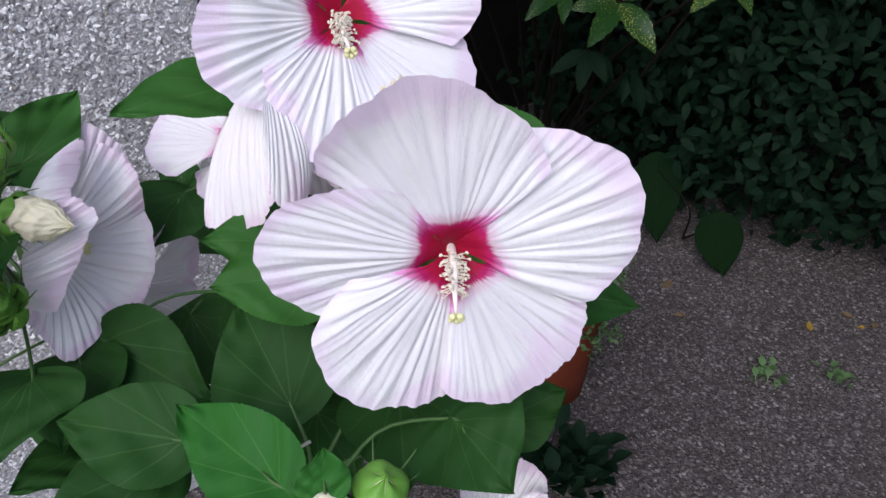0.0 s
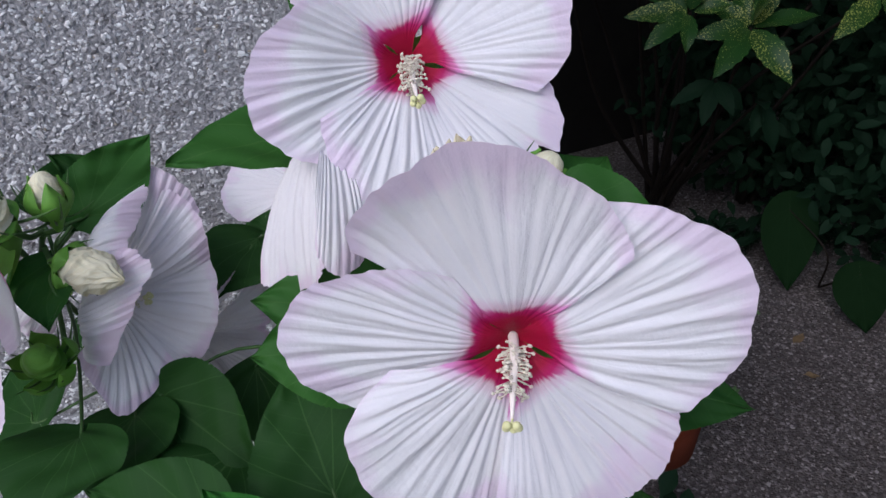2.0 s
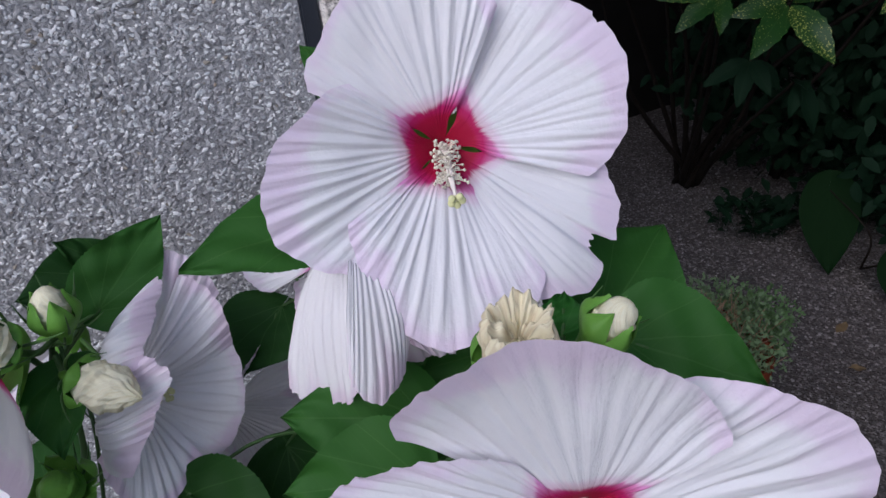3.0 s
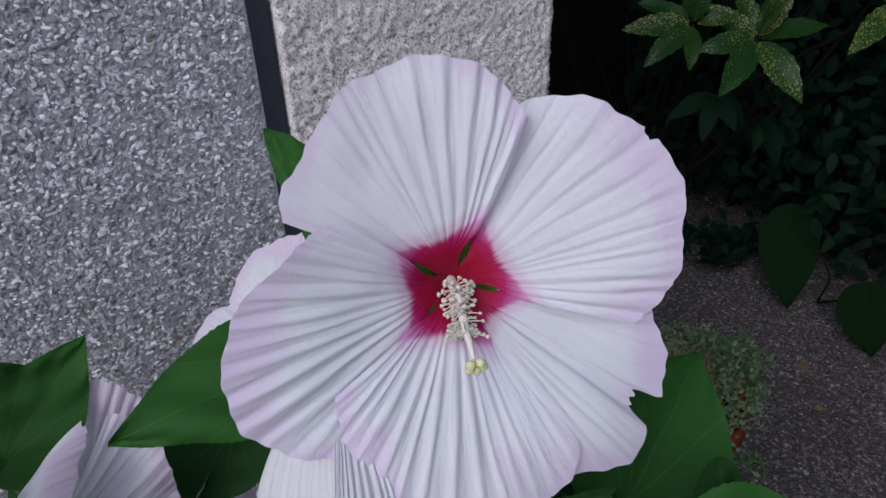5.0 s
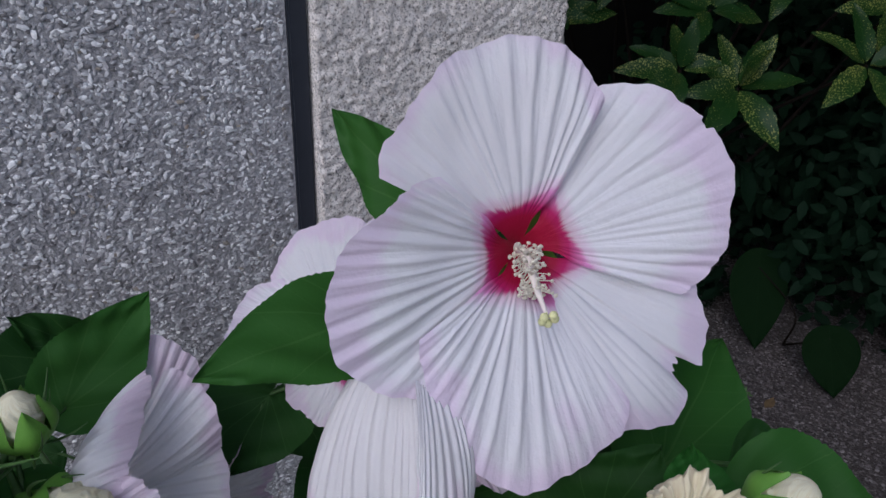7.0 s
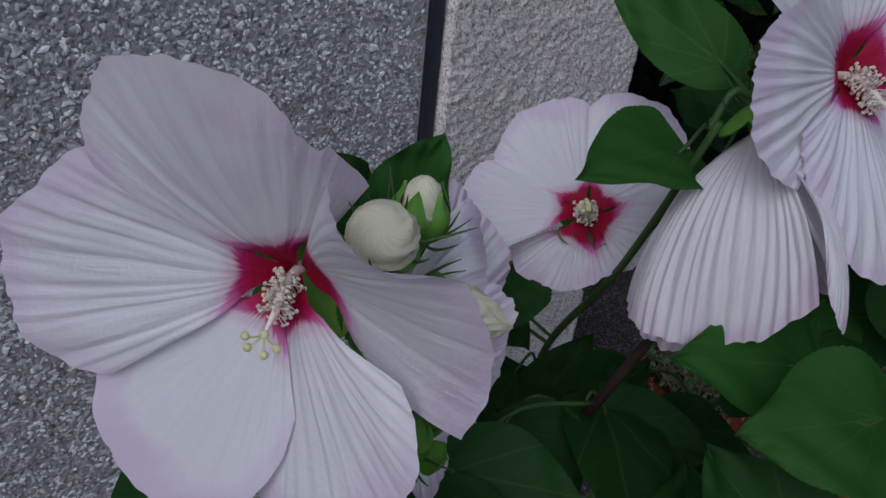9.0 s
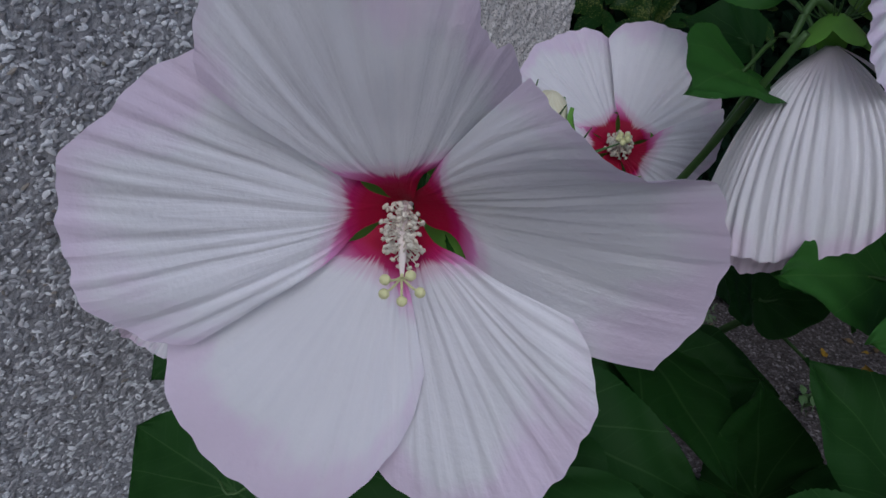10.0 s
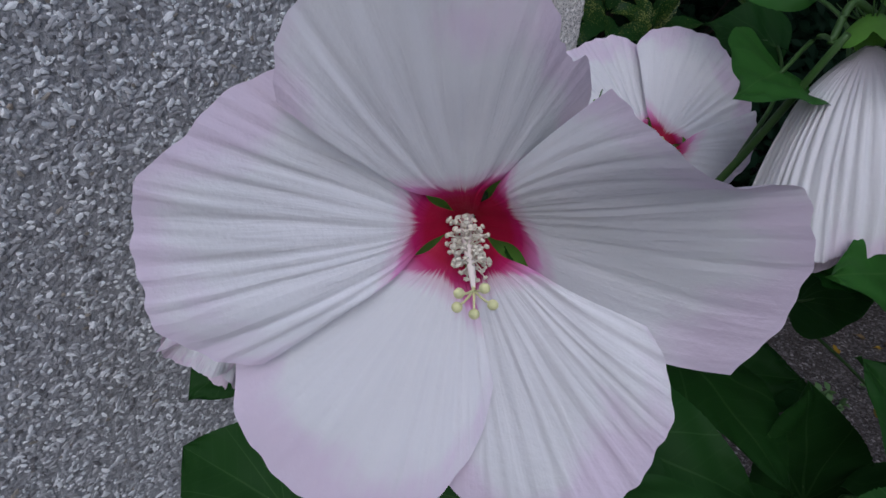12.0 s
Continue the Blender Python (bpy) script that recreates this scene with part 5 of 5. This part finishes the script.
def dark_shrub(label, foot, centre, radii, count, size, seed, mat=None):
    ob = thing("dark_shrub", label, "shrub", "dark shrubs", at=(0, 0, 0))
    fo = part("foliage", foliage(count, centre, radii, size, seed), mat or DEEP_SHADE_LEAF, ob, "small leaves coloured near-black for deep shade")
    fo["kind"] = "stuff"
    rng = np.random.RandomState(seed)
    heads = [np.asarray(centre) + rng.uniform(-0.6, 0.6, 3) * np.asarray(radii) for _ in range(7)]
    shrub_stems(ob, foot, heads, 0.011, SHADED_BARK, seed)
    return ob


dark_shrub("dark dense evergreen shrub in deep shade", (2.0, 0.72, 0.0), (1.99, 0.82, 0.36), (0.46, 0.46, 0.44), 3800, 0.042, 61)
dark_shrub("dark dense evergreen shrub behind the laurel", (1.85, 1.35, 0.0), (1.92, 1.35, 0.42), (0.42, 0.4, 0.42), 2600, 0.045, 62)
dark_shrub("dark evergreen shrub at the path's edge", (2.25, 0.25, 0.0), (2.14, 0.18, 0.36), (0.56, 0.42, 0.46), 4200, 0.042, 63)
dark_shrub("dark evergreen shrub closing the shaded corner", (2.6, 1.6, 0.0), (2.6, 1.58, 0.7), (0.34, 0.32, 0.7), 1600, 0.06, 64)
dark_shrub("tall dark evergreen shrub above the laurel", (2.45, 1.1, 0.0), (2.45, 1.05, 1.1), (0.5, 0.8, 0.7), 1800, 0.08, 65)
# two foliage masses out of view, added overhead to block the sky
dark_shrub("unseen foliage mass added above the corner to shade it", (2.55, 1.3, 0.0), (2.5, 1.2, 1.75), (0.42, 0.68, 0.45), 1800, 0.08, 66)
dark_shrub("unseen foliage mass added above the path's edge for shade", (2.7, 0.4, 0.0), (2.05, 0.30, 2.1), (0.95, 1.2, 0.45), 6000, 0.11, 67)


# ---- the terracotta pot and its weeds ----
def lathe(profile_points, sides=48):
    verts = []
    for r, z in profile_points:
        for k in range(sides):
            a = 2 * math.pi * k / sides
            verts.append((r * math.cos(a), r * math.sin(a), z))
    return verts, grid_faces(len(profile_points), sides, True)


POT = (0.878, 0.748)
pot = thing("flower_pot", "weathered orange terracotta flower pot with weeds", "flower pot", at=(*POT, 0.0))
v, f = lathe([(0.004, 0.0), (0.074, 0.0), (0.079, 0.004), (0.093, 0.172), (0.094, 0.194), (0.100, 0.196), (0.104, 0.201), (0.105, 0.231), (0.102, 0.236), (0.096, 0.236), (0.093, 0.231), (0.090, 0.203), (0.086, 0.198)])
part("pot_body", mesh_from("pot_body", v, f), TERRACOTTA, pot)
v, f = lathe([(0.0915, 0.212), (0.06, 0.216), (0.02, 0.217), (0.001, 0.2175)], 40)
part("soil", mesh_from("soil", v, f), SOIL, pot, "dark dry potting soil")


def weed_mesh(count, radius, height, size, seed):
    rng = np.random.RandomState(seed)
    verts, faces, uvs = [], [], []
    for k in range(count):
        a, r = rng.uniform(0, 6.28), radius * math.sqrt(rng.uniform(0, 1))
        lean = np.array((math.cos(a), math.sin(a), 0)) * 0.03 * rng.uniform(0, 1)
        top = np.array((r * math.cos(a), r * math.sin(a), height * rng.uniform(0.2, 1.0))) + lean
        for q in range(3):
            d = unit(rng.normal(size=3) + (0, 0, 0.4))
            n = unit(np.cross(d, rng.normal(size=3)))
            s = size * rng.uniform(0.6, 1.2)
            o = len(verts)
            m = top + d * s * 0.5
            verts += [top, m + n * s * 0.24, top + d * s, m - n * s * 0.24]
            uvs += [(0, 0.5), (0.5, 0.62), (1, 0.5), (0.5, 0.38)]
            faces.append((o, o + 1, o + 2, o + 3))
    return mesh_from("weeds", verts, faces, False, uvs)


def twigs_mesh(count, radius, height, seed):
    rng = np.random.RandomState(seed)
    pcs = []
    for k in range(count):
        a, r = rng.uniform(0, 6.28), radius * rng.uniform(0, 0.9)
        p = np.array((r * math.cos(a), r * math.sin(a), 0.0))
        q = p + np.array((rng.uniform(-0.05, 0.05), rng.uniform(-0.05, 0.05), height * rng.uniform(0.3, 1)))
        pcs.append(tube([p, (p + q) / 2 + rng.uniform(-0.008, 0.008, 3), q], [0.0011, 0.0005], 6, 4))
    v, f = joined(pcs)
    return mesh_from("twigs", v, f)


wd = part("weed_mat", weed_mesh(1100, 0.098, 0.075, 0.0100, 9), STONECROP, pot, "small grey-green fleshy weeds")
wd.location, wd["kind"] = (0.01, 0.0, 0.216), "stuff"
spill = part("weed_mat", weed_mesh(650, 0.052, 0.115, 0.0120, 19), WEED, pot, "green weeds spilling over the rim")
spill.location, spill["kind"] = (0.112, 0.012, 0.150), "stuff"
sprig = part("weed_mat", weed_mesh(60, 0.020, 0.060, 0.0130, 23), WEED, pot, "green sprig hanging over the rim")
sprig.location, sprig["kind"] = (0.010, -0.108, 0.150), "stuff"
tw = part("twig_litter", twigs_mesh(300, 0.090, 0.085, 10), TWIG, pot, "dry brown twigs")
tw.location, tw["kind"] = (0, 0, 0.214), "stuff"


# ---- on the ground ----
def weed_leaf_mesh(height, size, seed):
    """One small leaf with its thin stalk, rising from the ground and bending over."""
    rng = np.random.RandomState(seed)
    s = np.linspace(0, 1, 9)
    tilt = np.radians(8 + (70 + rng.uniform(-15, 15)) * s)
    long = height + size
    x, z = np.cumsum(np.sin(tilt)) * long / 9, np.cumsum(np.cos(tilt)) * long / 9 - long / 9
    knee = height / long
    blade = np.clip((s - knee * 0.8) / (1 - knee * 0.8), 0, 1)
    half = 0.0007 + size * 0.34 * np.sin(np.pi * blade ** 0.8) * (blade > 0)
    verts, faces, uvs = [], [], []
    for q in range(9):
        fold = half[q] * 0.35
        verts += [(x[q], -half[q], z[q] + fold), (x[q], 0, z[q]), (x[q], half[q], z[q] + fold)]
        uvs += [(s[q], 0.5 - half[q] / size), (s[q], 0.5), (s[q], 0.5 + half[q] / size)]
        if q:
            o = 3 * q
            faces += [(o - 3, o - 2, o + 1, o), (o - 2, o - 1, o + 2, o + 1)]
    return mesh_from("weed_leaf", verts, faces, True, uvs)


def weed_tuft(label, at, count, radius, height, size, seed, mat=None):
    ob = thing("weed_tuft", label, "weed", "weeds on the ground", at=(*at, 0.0))
    rng = np.random.RandomState(seed)
    shapes = [weed_leaf_mesh(height * q, size, seed * 10 + k) for k, q in enumerate((0.3, 0.55, 0.8, 1.05))]
    for k in range(count):
        a, r = rng.uniform(0, 6.28), radius * math.sqrt(rng.uniform(0, 1))
        o = part("leaf", shapes[rng.randint(4)], mat or WEED, ob)
        o.matrix_local = Matrix.Translation((r * math.cos(a), r * math.sin(a), 0)) @ Matrix.Rotation(rng.uniform(0, 6.28), 4, "Z") @ Matrix.Scale(rng.uniform(0.8, 1.25), 4)


weed_tuft("small green weeds in the gravel", (1.245, 0.47), 26, 0.035, 0.02, 0.018, 21)
weed_tuft("small green weeds in the gravel", (1.36, 0.39), 18, 0.03, 0.015, 0.016, 22)
# the last three wear the near-black leaf colour set for deep shade
weed_tuft("low green weeds at the foot of the shrubs", (1.56, 1.20), 120, 0.10, 0.07, 0.03, 23, DEEP_SHADE_LEAF)
weed_tuft("low green weeds at the foot of the shrubs", (1.78, 1.10), 120, 0.12, 0.07, 0.03, 24, DEEP_SHADE_LEAF)
weed_tuft("dark trailing weeds below the hibiscus", (0.74, 0.56), 110, 0.06, 0.05, 0.035, 25, DEEP_SHADE_LEAF)


def round_leaf(label, base, tip, width, face, parent):
    base, tip = np.asarray(base, dtype=float), np.asarray(tip, dtype=float)
    x = unit(tip - base)
    z = unit(np.asarray(face) - x * (np.asarray(face) @ x))
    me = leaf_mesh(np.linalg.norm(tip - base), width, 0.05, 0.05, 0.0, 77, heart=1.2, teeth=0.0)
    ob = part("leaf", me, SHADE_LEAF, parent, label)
    ob.matrix_world = basis(x, np.cross(z, x), z, base)
    return ob


# vine green darkened to near-black, carrying the shrubs' shade in its colour
SHADE_LEAF = leaf_material("shaded_vine_leaf", (0.004, 0.0125, 0.0035), (0.005, 0.015, 0.0045), (0.008, 0.020, 0.007), 0.75, 0.06, None, 0.03)
vine = thing("vine", "trailing vine with rounded heart-shaped green leaves", "vine")
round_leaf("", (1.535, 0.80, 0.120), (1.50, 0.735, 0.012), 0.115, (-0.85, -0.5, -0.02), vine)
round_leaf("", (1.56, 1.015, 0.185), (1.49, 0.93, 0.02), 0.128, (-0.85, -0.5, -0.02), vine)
v, f = tube([(1.60, 0.92, 0.0), (1.56, 0.90, 0.12), (1.56, 1.015, 0.185)], [0.003, 0.0016], 12, 6)
part("vine_stem", mesh_from("vine_stem", v, f), SHADED_BARK, vine)
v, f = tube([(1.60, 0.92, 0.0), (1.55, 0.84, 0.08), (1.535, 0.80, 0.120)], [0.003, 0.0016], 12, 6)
part("vine_stem", mesh_from("vine_stem", v, f), SHADED_BARK, vine)


def fallen(at, turn, size, mat, label):
    me = blade_mesh(size, size * 0.5, 0.35, -0.15, int(turn), 10, 7)
    me.materials.append(mat)
    ob = new("fallen_leaf", me)
    ob.matrix_world = Matrix.Translation((*at, 0.004)) @ Matrix.Rotation(radians(turn), 4, "Z")
    tagged(ob, label, "leaf", "fallen leaves")


fallen((1.474, 0.495), 40, 0.03, YELLOW, "small yellow fallen leaf on the gravel")
fallen((1.60, 0.457), 110, 0.035, DRY, "curled brown fallen leaf on the gravel")
fallen((1.62, 0.42), 200, 0.03, DRY, "curled brown fallen leaf on the gravel")
fallen((1.57, 0.44), 300, 0.022, YELLOW, "small yellow fallen leaf on the gravel")
fallen((1.35, 0.80), 10, 0.04, DRY, "curled brown fallen leaf on the gravel")
fallen((1.30, 0.70), 150, 0.035, DRY, "curled brown fallen leaf on the gravel")


def on_ground(rng, n):
    c = np.stack([rng.uniform(0.7, 1.9, n), rng.uniform(0.28, 1.5, n), rng.uniform(-0.001, 0.001, n)], 1)
    return c, np.array((1.0, 0, 0)), np.array((0, 1.0, 0)), np.array((0, 0, 1.0))


v, f = scatter_chips(26000, on_ground, (0.0018, 0.0042), 0.6, 8)
stones = part("gravel_stones", mesh_from("gravel_stones", v, f, False), PEBBLES, ground, "fine brown and grey gravel stones")
stones["kind"] = "stuff"


# ---- the larger chips of the wall, each by itself ----
rng = np.random.RandomState(77)
CHIP_MESHES = []
for k in range(6):
    q, fq = ICO1
    w = q * rng.uniform(0.75, 1.2, (len(q), 1)) * np.array((rng.uniform(1.0, 1.6), 0.55, 1.0))
    CHIP_MESHES.append(mesh_from("stone_chip", w, fq, False))
    CHIP_MESHES[-1].materials.append(BIG_CHIP)
for k in range(290):
    ob = part("stone_chip", CHIP_MESHES[k % 6], None, wall)
    ob.location = (rng.uniform(-0.30, 0.30), WALL_Y - 0.0008, rng.uniform(0.60, 0.98))
    ob.rotation_euler = (rng.uniform(-0.2, 0.2), rng.uniform(0, 6.28), rng.uniform(-0.2, 0.2))
    ob.scale = [rng.uniform(0.0020, 0.0034)] * 3
